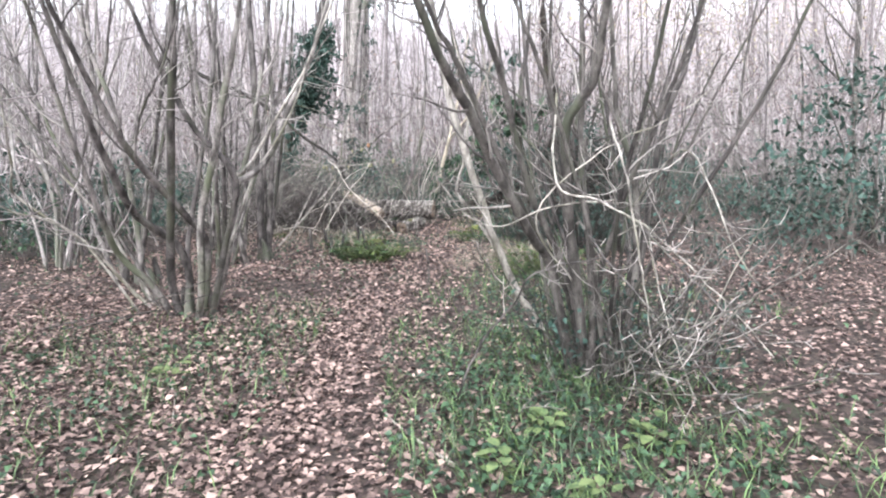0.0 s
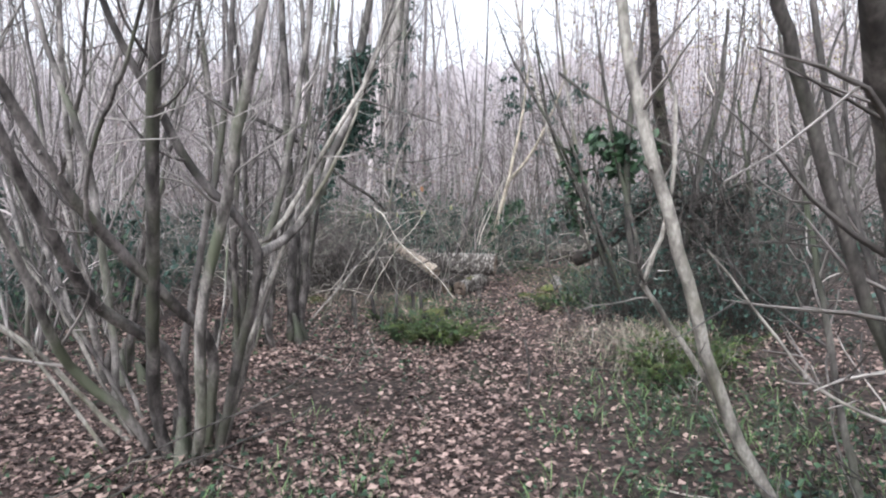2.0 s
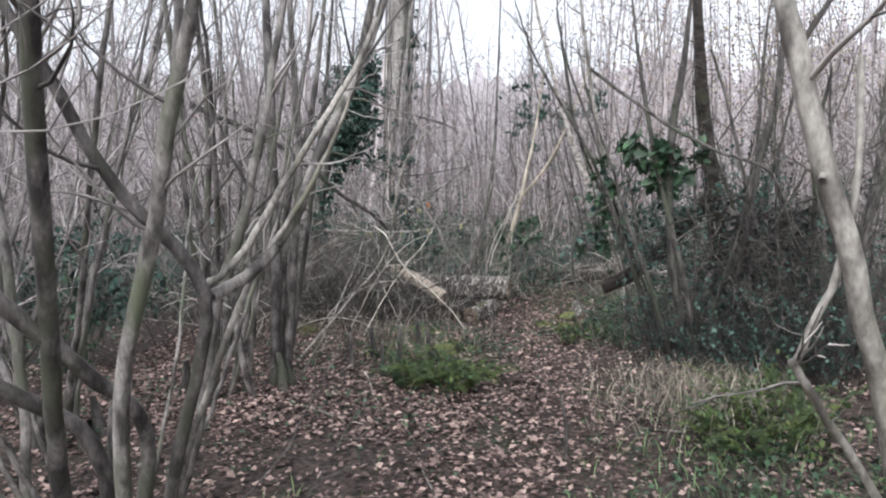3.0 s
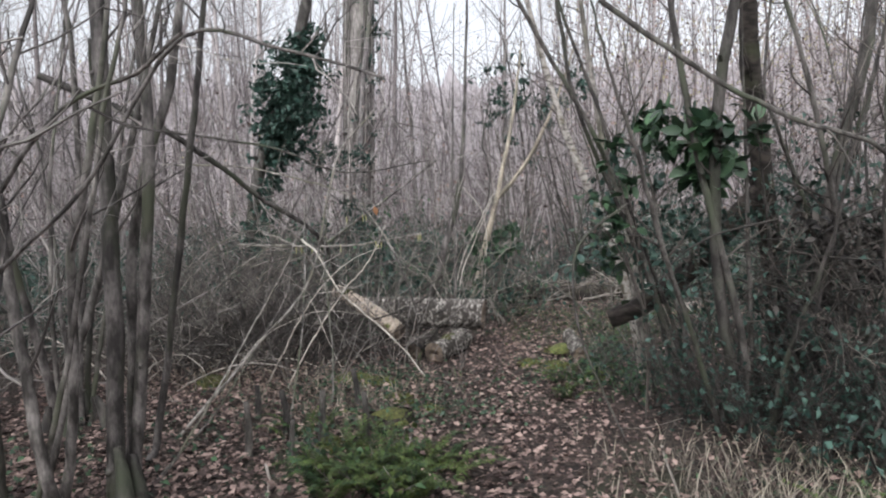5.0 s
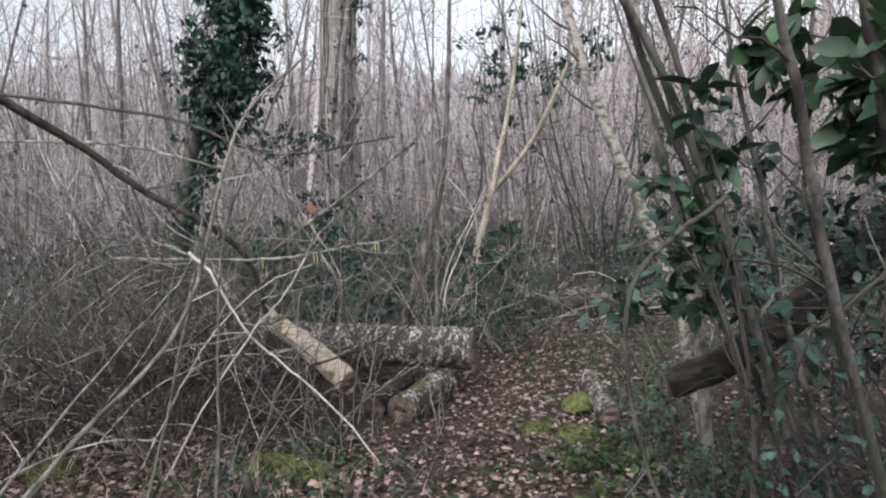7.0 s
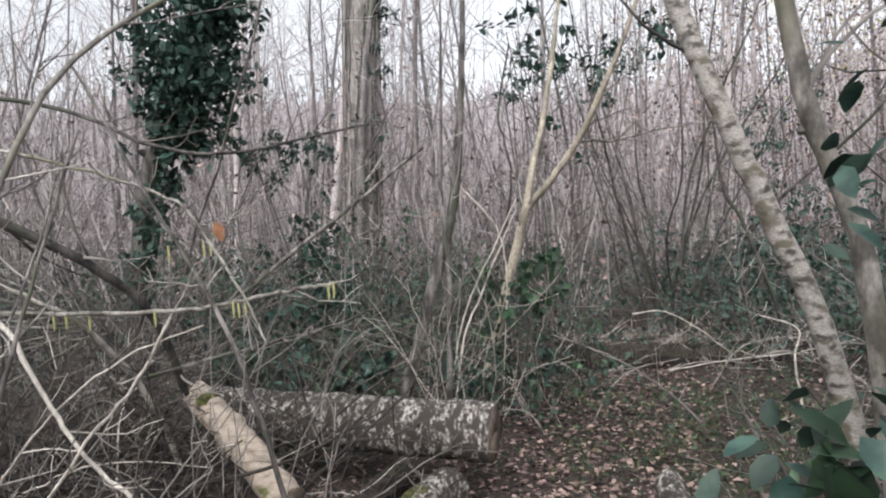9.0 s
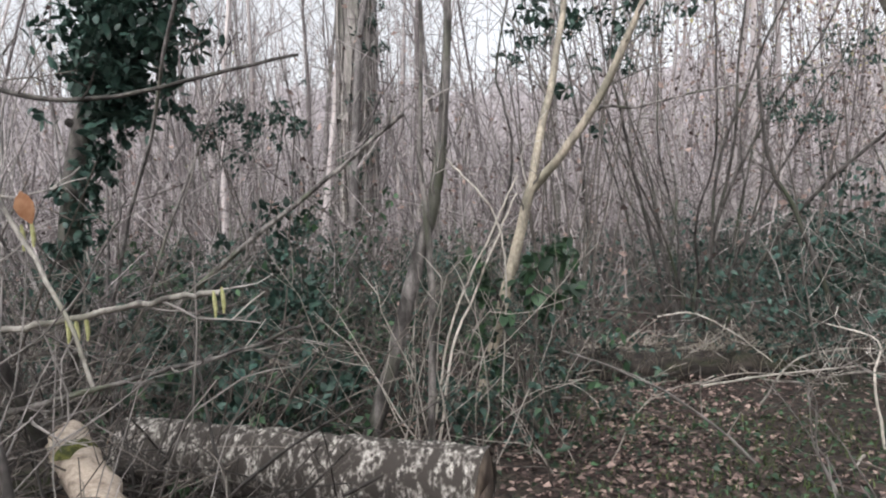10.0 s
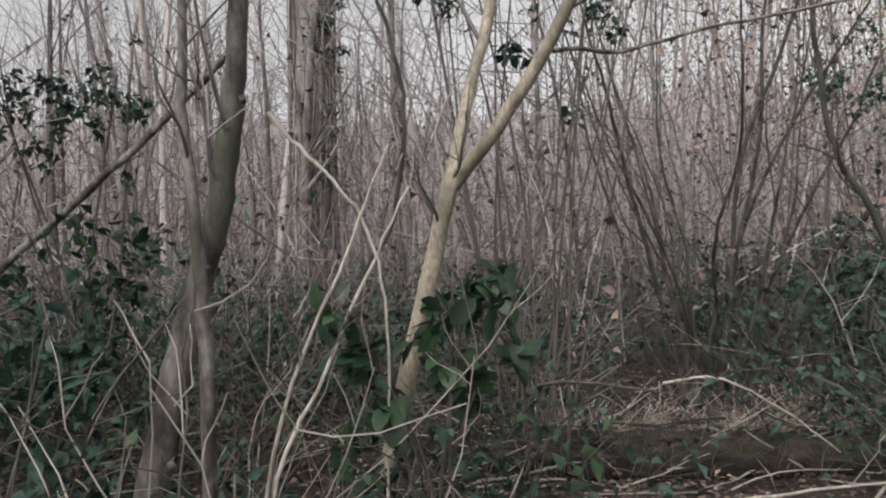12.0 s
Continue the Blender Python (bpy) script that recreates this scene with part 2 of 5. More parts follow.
        self.add(np.stack(cols, 1).reshape(-1, 3), np.concatenate(faces))

    def mesh(self, name, mat, origin=(0, 0, 0), smooth=True):
        v = np.concatenate(self.v) - np.asarray(origin, float)
        f = np.concatenate(self.f)
        tri = f[:, 2] == f[:, 3]
        counts = np.where(tri, 3, 4)
        keep = np.ones(f.shape, bool)
        keep[tri, 3] = False
        loops = f[keep]
        me = bpy.data.meshes.new(name)
        me.vertices.add(len(v))
        me.vertices.foreach_set("co", v.astype(np.float32).ravel())
        me.loops.add(len(loops))
        me.loops.foreach_set("vertex_index", loops.astype(np.int32))
        me.polygons.add(len(f))
        me.polygons.foreach_set("loop_start", np.concatenate([[0], np.cumsum(counts)[:-1]]).astype(np.int32))
        me.polygons.foreach_set("use_smooth", np.full(len(f), smooth))
        me.update(calc_edges=True)
        me.validate()
        me.materials.append(mat)
        return me


def thing(name, base, label, category, group="", kind=""):
    ob = new(name)
    ob.location = base
    ob.empty_display_size = 0.1
    return tagged(ob, label, category, group, kind)


def part(name, buf, mat, parent, label="", origin=None, smooth=True):
    """One mesh object under a thing or under a part; the geometry is given in the world."""
    if origin is None:
        top = parent
        while top.parent:
            top = top.parent
        origin = top.location
    ob = new(name, buf.mesh(name, mat, origin, smooth))
    ob.parent = parent
    if label:
        ob["label"] = label
    if name in ("twig_spray", "cane_tangle", "foliage", "ivy"):
        ob["kind"] = "stuff"
    return ob


def whole(name, buf, mat, label, category, kind="", base=(0, 0, 0), smooth=True, group=""):
    ob = new(name, buf.mesh(name, mat, base, smooth))
    ob.location = base
    return tagged(ob, label, category, group, kind)


def smooth_line(pts, per=5):
    """A Catmull-Rom line through a few points."""
    p = np.asarray(pts, float)
    if len(p) == 2:
        p = np.array([p[0], (p[0] + p[1]) / 2, p[1]])
    q = np.vstack([2 * p[0] - p[1], p, 2 * p[-1] - p[-2]])
    out = []
    for i in range(1, len(q) - 2):
        for s in np.linspace(0, 1, per, endpoint=False):
            a, b, c, d = q[i - 1], q[i], q[i + 1], q[i + 2]
            out.append(0.5 * (2 * b + (c - a) * s + (2 * a - 5 * b + 4 * c - d) * s * s + (3 * b - a - 3 * c + d) * s ** 3))
    out.append(p[-1])
    return np.array(out)


def unit(v):
    return np.asarray(v, float) / (np.linalg.norm(v) + 1e-9)


def wander(rng, start, way, length, n=6, wob=0.12, lift=0.0):
    """A crooked line from start; lift turns it up (or, below nought, down)."""
    pts, d = [np.asarray(start, float)], unit(way)
    for _ in range(n):
        d = unit(d + rng.normal(0, wob, 3) + np.array([0, 0, lift / n]))
        pts.append(pts[-1] + d * length / n)
    return np.array(pts)


def twigs(buf, rng, line, radii, count, length, from_t=0.3, spread=0.9, level=1, lift=0.3, k=3, wob=0.16, n_seg=5):
    """Side shoots along a line, with shoots of their own."""
    n = len(line)
    for _ in range(count):
        t = from_t + (1 - from_t) * rng.random() ** 0.8
        i = min(int(t * (n - 1)), n - 2)
        p = line[i] + (line[i + 1] - line[i]) * rng.random()
        tan = unit(line[i + 1] - line[i])
        side = unit(np.cross(tan, rng.normal(0, 1, 3)))
        ln = length * rng.uniform(0.45, 1.15) * (1.15 - 0.5 * t)
        w = wander(rng, p, tan * rng.uniform(0.5, 1.1) + side * spread, ln, n_seg, wob, lift)
        r0 = max(0.0028, min(float(radii[i]) * 0.5, 0.006 + 0.008 * ln))
        r = np.linspace(r0, 0.0018, len(w))
        buf.tube(w, r, k)
        if level > 0:
            twigs(buf, rng, w, r, rng.integers(2, 5), ln * 0.5, 0.25, 0.8, level - 1, lift, k, wob, max(2, n_seg - 2))


def stem_lines(pts, r0, r1, rng, foot=None, up=1.6, per=5):
    """The full run of a stem: its foot in the stool, its given course, and its top running on upwards."""
    p = [np.asarray(q, float) for q in pts]
    if foot is not None:
        p.insert(0, np.asarray(foot, float))
    if up:
        d = unit(p[-1] - p[-2])
        d = unit(d + np.array([0, 0, 0.35]))
        p.append(p[-1] + d * up * 0.5)
        p.append(p[-1] + unit(d + np.array([0, 0, 0.25])) * up * 0.5)
    line = smooth_line(p, per)
    line[1:] += rng.normal(0, 0.003, (len(line) - 1, 3))
    r = np.linspace(r0, r1, len(line))
    if up:
        r = np.where(np.linspace(0, 1, len(line)) > 0.6, r * np.interp(np.linspace(0, 1, len(line)), [0.6, 1], [1, 0.45]), r)
    r *= 1 + rng.normal(0, 0.025, len(r))
    return line, r


def stem(parent, rng, r0, r1, pts, foot=None, up=1.6, count=7, length=0.6, mat=None, tmat=None, name="stem", level=1, from_t=0.3, k=7):
    line, r = stem_lines(pts, r0, r1, rng, foot, up)
    b = Buf()
    b.tube(line, r, k)
    for _ in range(3):  # knots
        i = rng.integers(1, len(line) - 1)
        d = unit(rng.normal(0, 1, 3))
        b.tube([line[i], line[i] + d * r[i] * 1.5], [r[i] * 0.6, r[i] * 0.35], 5)
    ob = part(name, b, mat or HAZEL, parent)
    if count:
        tb = Buf()
        twigs(tb, rng, line, r, count, length, from_t, level=level)
        part("twig_spray", tb, tmat or TWIG, ob)
    return ob


def evergreen_leaves(buf, rng, centre, size, count, leaf=0.07, spread=(1, 1, 1)):
    """Leaves in sprays round a centre, thicker in clumps, with gaps between."""
    groups = max(3, count // 14)
    gc = rng.normal(0, 0.42, (groups, 3)) * np.array(spread) * size
    which = rng.integers(0, groups, count)
    c = np.asarray(centre) + gc[which] + rng.normal(0, 0.10, (count, 3)) * size
    d = rng.normal(0, 1, (count, 3)) + np.array([0, 0, -0.25])
    up = rng.normal(0, 0.5, (count, 3)) + np.array([0, 0, 1])
    L = leaf * rng.uniform(0.6, 1.3, count)
    (buf.broad if leaf > 0.065 else buf.leaves)(c, d, up, L, L * rng.uniform(0.45, 0.7, count))


# ---- ground ----
def path_x(y):
    return np.interp(y, [-6, 1, 3, 5, 7, 9, 11, 13, 15, 17, 22], [-0.1, -0.45, -0.6, -0.75, -0.5, -0.2, 0.1, 0.45, 0.95, 1.4, 2.6])


def ground_z(x, y):
    x, y = np.asarray(x, float), np.asarray(y, float)
    near = np.exp(-((x / 40) ** 2 + ((y - 8) / 40) ** 2))
    off = np.abs(x - path_x(y))
    z = 0.05 * np.sin(x * 0.9 + 0.4 * y) * np.sin(y * 0.55 + 1.0) + 0.02 * np.sin(3.1 * x + y) * np.sin(2.3 * y - x)
    z = z * np.clip(off / 1.2, 0.15, 1)
    z = z + 0.05 * np.clip(off - 0.35, 0, 1.2) - np.interp(y, [8, 12, 17], [0, 0.06, 0.12])
    return z * near


gx = np.concatenate([-np.geomspace(300, 8.2, 24), np.arange(-8, 8.01, 0.16), np.geomspace(8.2, 300, 24)])
gy = np.concatenate([-np.geomspace(300, 3.2, 24), np.arange(-3, 24.01, 0.16), np.geomspace(24.3, 400, 24)])
GX, GY = np.meshgrid(gx, gy, indexing="ij")
gb = Buf()
gi, gj = np.meshgrid(np.arange(len(gx) - 1), np.arange(len(gy) - 1), indexing="ij")
gq = (gi * len(gy) + gj).ravel()
gb.add(np.stack([GX.ravel(), GY.ravel(), ground_z(GX, GY).ravel()], 1), np.stack([gq, gq + len(gy), gq + len(gy) + 1, gq + 1], 1))
whole("ground", gb, GROUND, "dark woodland soil under brown leaf mould", "ground", "structure")

# a far ring, its mist painted as glow, closes the view all round
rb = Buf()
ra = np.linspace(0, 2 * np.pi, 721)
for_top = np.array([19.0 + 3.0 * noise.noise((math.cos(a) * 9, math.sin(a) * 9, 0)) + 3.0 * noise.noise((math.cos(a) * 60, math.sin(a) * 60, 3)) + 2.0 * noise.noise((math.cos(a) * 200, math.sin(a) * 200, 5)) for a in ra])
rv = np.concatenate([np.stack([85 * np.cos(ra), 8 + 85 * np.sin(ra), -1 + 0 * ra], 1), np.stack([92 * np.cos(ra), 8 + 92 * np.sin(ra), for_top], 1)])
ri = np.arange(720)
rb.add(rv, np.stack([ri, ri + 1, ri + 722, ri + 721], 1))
whole("backdrop", rb, MIST_GLOW, "pale glowing backdrop standing in for misty winter woodland far off", "woodland", "structure")


def clear(x, y, gap=0.75):
    """True away from the line walked."""
    line = np.interp(y, [-3, 0, 2.7, 4.6, 6.2, 8.5, 10, 12, 13], [0.2, 0.0, -0.7, -0.65, -0.45, -0.2, -0.05, 0.4, 0.6])
    return y > 13.0 or abs(x - line) > gap


def oval_leaf(c, d, up, length, width):
    """One broad leaf with a raised midrib and a drooping tip."""
    d, c = unit(d), np.asarray(c, float)
    s = unit(np.cross(d, up))
    u = np.cross(s, d)
    b = Buf()
    rows = [(0.0, 0.04), (0.18, 0.62), (0.42, 1.0), (0.68, 0.82), (0.88, 0.38), (1.0, 0.03)]
    v = []
    for t, w in rows:
        m = c + d * length * t - u * length * 0.22 * t * t
        v += [m + s * width * 0.5 * w + u * width * 0.1 * w, m, m - s * width * 0.5 * w + u * width * 0.1 * w]
    f = [[3 * i + j, 3 * i + j + 1, 3 * i + j + 4, 3 * i + j + 3] for i in range(5) for j in (0, 1)]
    b.add(v, f)
    return b


# ---- hazel coppice beside the path's start ----
def stool(parent, rng, base, r=0.22, n=8, mat=None):
    """The swollen foot from which the stems of a coppiced hazel spring."""
    for _ in range(n):
        a = rng.uniform(0, 6.28)
        p = np.array([base[0] + r * math.cos(a), base[1] + r * math.sin(a), -0.06])
        q = p + np.array([-math.cos(a) * 0.06, -math.sin(a) * 0.06, rng.uniform(0.18, 0.45)])
        b = Buf()
        b.tube(smooth_line([p, (p + q) / 2 + rng.normal(0, 0.015, 3), q], 3), np.linspace(0.06, 0.022, 7), 7)
        part("stump", b, mat or HAZEL_DARK, parent)


def coppice(base, stems, label, seed, group="", mat=None, tmat=None, count=8, length=0.6, feet=0.16, up=1.8, level=1, stool_r=0.22, stumps=8):
    rng = np.random.default_rng(seed)
    top = thing("hazel_coppice", (base[0], base[1], 0), label, "tree", group)
    stool(top, rng, base, stool_r, stumps, mat=mat if mat is not HAZEL else None)
    for r0, r1, pts, *own in stems:
        low = np.asarray(pts[0], float)
        foot = None
        if 0.1 < low[2] < 0.9:
            pull = np.array([base[0], base[1], -0.05]) - low
            foot = low + pull * np.array([0.55, 0.55, 1.0])
        stem(top, rng, r0, r1, pts, foot, up, count, length, own[0] if own else mat, tmat, level=level)
    return top, rng


def random_stems(rng, base, n, lean=0.35, h=(3.0, 5.0), r=(0.014, 0.035), ring=0.18, own=(), wob=0.055):
    out = []
    for _ in range(n):
        a, q = rng.uniform(0, 6.28), rng.uniform(0.2, 1)
        p = np.array([base[0] + ring * q * math.cos(a), base[1] + ring * q * math.sin(a), -0.05])
        L = rng.uniform(*h)
        d = np.array([math.cos(a) * lean * q, math.sin(a) * lean * q, 1.0])
        w = wander(rng, p, d, L, 7, wob, 0.12)
        rr = rng.uniform(*r)
        out.append((rr, rr * 0.45, [tuple(x) for x in w], *own))
    return out


STEMS_A = [
    (0.038, 0.025, [(-2.36, 5.70, 0.37), (-2.23, 5.47, 0.99), (-2.07, 5.23, 1.71), (-1.92, 5.00, 2.27)]),
    (0.034, 0.024, [(-2.06, 5.80, 0.66), (-2.15, 5.53, 1.00), (-2.30, 5.27, 1.33), (-2.38, 5.00, 1.65)]),
    (0.038, 0.025, [(-2.28, 5.80, 0.61), (-2.52, 5.50, 0.99), (-2.55, 5.20, 1.37)]),
    (0.029, 0.017, [(-1.92, 5.80, 0.63), (-1.74, 5.67, 1.25), (-2.00, 5.55, 1.67), (-2.15, 5.42, 2.06), (-2.25, 5.30, 2.37)]),
    (0.029, 0.022, [(-1.75, 5.75, 1.23), (-1.66, 6.00, 1.30), (-1.52, 6.17, 1.52), (-1.40, 6.33, 1.88), (-1.26, 6.50, 2.22)]),
    (0.016, 0.011, [(-1.76, 5.70, 1.27), (-1.62, 5.80, 1.42), (-1.38, 5.95, 1.85), (-1.15, 6.05, 2.25)], PALE),
    (0.025, 0.020, [(-1.98, 6.05, 0.5), (-1.88, 6.10, 1.07), (-1.77, 6.15, 1.44), (-1.70, 6.20, 1.75), (-1.62, 6.30, 2.23)]),
    (0.011, 0.007, [(-2.25, 5.0, 1.40), (-2.21, 4.90, 1.55), (-2.10, 4.80, 1.78), (-1.96, 4.70, 1.95), (-1.81, 4.60, 2.16)]),
    (0.034, 0.021, [(-2.07, 5.60, 0.38), (-2.00, 5.53, 0.97), (-1.83, 5.45, 1.47), (-1.70, 5.38, 1.93), (-1.56, 5.30, 2.34)]),
    (0.025, 0.015, [(-2.32, 6.00, 0.57), (-2.19, 6.07, 1.30), (-2.07, 6.13, 1.88), (-1.99, 6.20, 2.61)]),
    (0.017, 0.007, [(-1.90, 5.90, 0.66), (-1.68, 6.03, 1.26), (-1.46, 6.17, 1.63), (-1.29, 6.30, 2.02)], PALE),
    (0.029, 0.025, [(-2.50, 5.70, 0.31), (-2.71, 5.55, 0.64), (-2.73, 5.40, 0.89)]),
    (0.029, 0.017, [(-2.79, 6.10, 0.24), (-2.83, 6.17, 0.69), (-2.95, 6.23, 1.76), (-3.19, 6.30, 2.50)]),
    (0.018, 0.007, [(-2.83, 6.00, 0.22), (-3.13, 5.80, 0.73), (-3.55, 5.60, 1.15), (-3.44, 5.40, 1.43)], PALE),
    (0.012, 0.006, [(-3.08, 5.70, 0.74), (-3.25, 5.45, 0.97), (-3.44, 5.20, 1.11)], PALE),
    (0.015, 0.007, [(-2.77, 6.00, 0.33), (-3.10, 6.07, 0.90), (-3.50, 6.13, 1.36), (-3.82, 6.20, 1.63)], PALE),
]
rngA = np.random.default_rng(19)
STEMS_A += random_stems(rngA, (-2.4, 6.1), 4, 0.6, (1.8, 3.6), (0.008, 0.016), 0.3, (HAZEL,))
coppice((-2.3, 5.95), STEMS_A, "many-stemmed grey-brown hazel spreading from a leafy base", 11, count=8, length=0.7, stumps=4)

STEMS_B = [
    (0.029, 0.023, [(0.64, 3.90, 0.74), (0.50, 3.73, 0.99), (0.29, 3.55, 1.36), (0.13, 3.38, 1.70), (-0.01, 3.20, 1.94)]),
    (0.022, 0.014, [(0.76, 3.90, 0.62), (0.49, 3.77, 1.26), (0.34, 3.63, 1.81), (0.24, 3.50, 2.09)]),
    (0.032, 0.022, [(0.77, 3.80, 0.67), (0.70, 3.70, 1.15), (0.67, 3.60, 1.59), (0.78, 3.50, 1.80), (0.81, 3.40, 2.05)]),
    (0.022, 0.014, [(0.89, 4.00, 0.82), (0.83, 3.97, 1.35), (0.82, 3.93, 1.83), (0.81, 3.90, 2.17)]),
    (0.022, 0.014, [(1.20, 4.10, 0.68), (1.18, 4.10, 1.26), (1.07, 4.10, 1.62), (1.05, 4.10, 1.84)]),
    (0.022, 0.014, [(1.25, 4.20, 0.66), (1.40, 4.33, 1.46), (1.62, 4.47, 2.03), (1.74, 4.60, 2.43)]),
    (0.020, 0.013, [(0.75, 4.00, 0.60), (0.46, 3.90, 1.15), (0.23, 3.80, 1.65), (0.09, 3.70, 1.96), (-0.06, 3.60, 2.23)]),
    (0.017, 0.010, [(0.95, 4.05, 0.60), (1.1, 3.85, 1.3), (1.3, 3.7, 1.9)]),
    (0.014, 0.009, [(0.85, 4.1, 0.60), (0.62, 4.3, 1.4), (0.55, 4.5, 2.2)]),
    (0.016, 0.009, [(1.1, 3.95, 0.50), (1.45, 3.75, 1.2), (1.75, 3.6, 1.8)]),
    (0.014, 0.009, [(1.0, 3.9, 0.50), (0.95, 3.55, 1.2), (1.05, 3.3, 1.9)]),
]
rngB0 = np.random.default_rng(18)
STEMS_B += random_stems(rngB0, (1.05, 4.05), 9, 0.45, (1.6, 3.4), (0.008, 0.016), 0.3)
coppB, rngB = coppice((0.95, 4.0), STEMS_B, "dense hazel stool with thick stems and tangled shoots", 12, mat=HAZEL_DARK, count=11, length=0.6, level=1)
SHOOTS_B = [
    (.009, .005, [(0.7, 3.95, 0.9), (0.44, 3.80, 1.54), (0.66, 3.50, 1.29), (0.94, 3.20, 1.10), (1.41, 2.90, 0.56)]),
    (.010, .005, [(0.03, 3.60, 0.00), (0.16, 3.50, 0.37), (0.37, 3.40, 0.69), (0.47, 3.30, 0.86), (0.76, 3.20, 0.94)]),
    (.008, .004, [(0.6, 3.5, 1.75), (0.53, 3.1, 1.32), (0.72, 3.1, 1.23), (0.94, 3.1, 1.11), (1.16, 3.1, 0.91), (1.39, 3.1, 0.68), (1.58, 3.1, 0.45)]),
    (.008, .004, [(0.85, 3.4, 1.6), (0.82, 3.0, 1.38), (0.87, 3.0, 1.11), (0.92, 3.0, 0.85), (0.97, 3.0, 0.55), (1.12, 3.0, 0.2)]),
    (.008, .004, [(1.0, 3.85, 0.95), (1.10, 3.60, 1.04), (1.10, 3.40, 0.80), (1.14, 3.20, 0.49), (1.18, 3.00, 0.28)]),
    (.008, .004, [(1.1, 3.9, 1.1), (1.25, 3.50, 1.45), (1.34, 3.30, 1.24), (1.37, 3.10, 0.99), (1.40, 2.90, 0.85)]),
    (.008, .004, [(0.94, 3.60, 1.19), (0.55, 3.45, 1.17), (0.31, 3.50, 1.07), (0.12, 3.55, 1.14), (-0.1, 3.60, 1.43)]),
    (.009, .005, [(0.8, 3.9, 0.9), (0.74, 3.60, 1.07), (0.88, 3.40, 0.85), (1.08, 3.20, 0.61), (1.30, 3.00, 0.29)]),
    (.007, .004, [(0.75, 3.8, 0.7), (0.49, 3.50, 1.12), (0.83, 3.43, 1.46), (1.11, 3.37, 1.59), (1.32, 3.30, 1.74)]),
]
for r0, r1, pts in SHOOTS_B:
    stem(coppB, rngB, r0 * 0.75, r1 * 0.8, pts, None, 0, 6, 0.35, PALE if r0 < 0.009 else HAZEL, name="shoot", from_t=0.3, k=5)
for i in range(24):  # arching shoots low round the stool
    a = rngB.uniform(-2.2, 2.6)
    p = np.array([0.95 + 0.25 * math.cos(a), 4.0 + 0.25 * math.sin(a), 0.0])
    w = wander(rngB, p, (math.cos(a) * 0.8, math.sin(a) * 0.8 - 0.2, 1.0), rngB.uniform(0.9, 1.9), 8, 0.13, -1.0 * rngB.random())
    w = w[[clear(q[0], q[1], 0.6) for q in w]]
    if len(w) > 4:
        stem(coppB, rngB, 0.006, 0.003, w[::2], None, 0, 5, 0.35, HAZEL if i % 3 else PALE, TWIG if i % 3 else TWIG_DARK, name="shoot", from_t=0.2, k=4)

# a lone pale stem leaning over the path just beyond
rngP = np.random.default_rng(16)
pale = thing("leaning_hazel", (0.8, 5.0, 0), "single pale hazel stem leaning over the path", "tree")
stem(pale, rngP, .030, .023, [(0.82, 5.0, -0.05), (0.47, 4.92, 0.58), (0.22, 4.8, 1.3), (0.09, 4.78, 1.72), (0.01, 4.80, 2.12)], None, 1.6, 7, 0.6, PALE)
stem(pale, rngP, .014, .008, [(0.62, 5.0, 0.3), (0.40, 5.00, 0.72), (0.14, 4.93, 1.11), (0.11, 4.87, 1.19), (0.18, 4.80, 1.5), (0.2, 4.8, 1.9)], None, 0, 4, 0.3, PALE, name="shoot")


# ---- second hazel, passed on the way to the logs ----
STEMS_E = [
    (.048, .036, [(-2.41, 8.70, 0.05), (-2.37, 8.73, 0.91), (-2.37, 8.77, 1.82), (-2.38, 8.80, 2.71)]),
    (.036, .024, [(-2.35, 8.80, 0.04), (-2.22, 8.80, 1.20), (-2.15, 8.80, 1.96), (-2.17, 8.80, 2.70)]),
    (.032, .02, [(-2.38, 8.8, 0.05), (-2.36, 8.90, 0.75), (-2.32, 8.93, 1.51), (-2.09, 8.97, 2.29), (-2.01, 9.00, 2.76)]),
    (.028, .015, [(-2.63, 8.60, 0.05), (-2.52, 8.57, 0.65), (-2.46, 8.53, 1.38), (-2.35, 8.50, 1.72)]),
    (.033, .02, [(-2.50, 8.4, 0.05), (-2.53, 8.30, 0.35), (-2.58, 8.30, 0.79), (-2.63, 8.30, 1.27)]),
    (.025, .015, [(-2.45, 9.2, 0.05), (-2.42, 9.30, 0.22), (-2.21, 9.30, 1.42), (-2.08, 9.30, 2.18), (-1.98, 9.30, 2.85)]),
    (.012, .007, [(-2.8, 8.3, 1.1), (-2.60, 8.20, 1.34), (-2.16, 8.15, 1.70), (-1.68, 8.10, 2.32), (-1.23, 8.05, 2.24), (-0.81, 8.00, 2.10)]),
    (.014, .008, [(-2.9, 8.5, 1.4), (-2.71, 8.40, 1.70), (-2.30, 8.27, 2.07), (-1.90, 8.13, 2.18), (-1.64, 8.00, 2.31)]),
]
rngE = np.random.default_rng(5)
coppice((-2.45, 8.75), STEMS_E[:6], "slender hazel poles with crossing side twigs", 13, count=7, length=0.7, stumps=2)
coppice((-2.9, 8.5), STEMS_E[6:] + random_stems(rngE, (-2.9, 8.5), 5, 0.35, (3, 4.2)), "slender hazel poles with crossing side twigs", 14, count=7, length=0.7, up=0, stumps=2)
coppice((-3.4, 7.4), random_stems(rngE, (-3.5, 7.4), 6, 0.4, (3, 4.2)), "bushy hazel with many crossing shoots", 15, count=9, length=0.7, up=0)
coppice((-3.3, 9.9), random_stems(rngE, (-3.3, 9.9), 6, 0.3, (3, 4.2)), "slender hazel poles with crossing side twigs", 17, count=8, length=0.7, up=0)

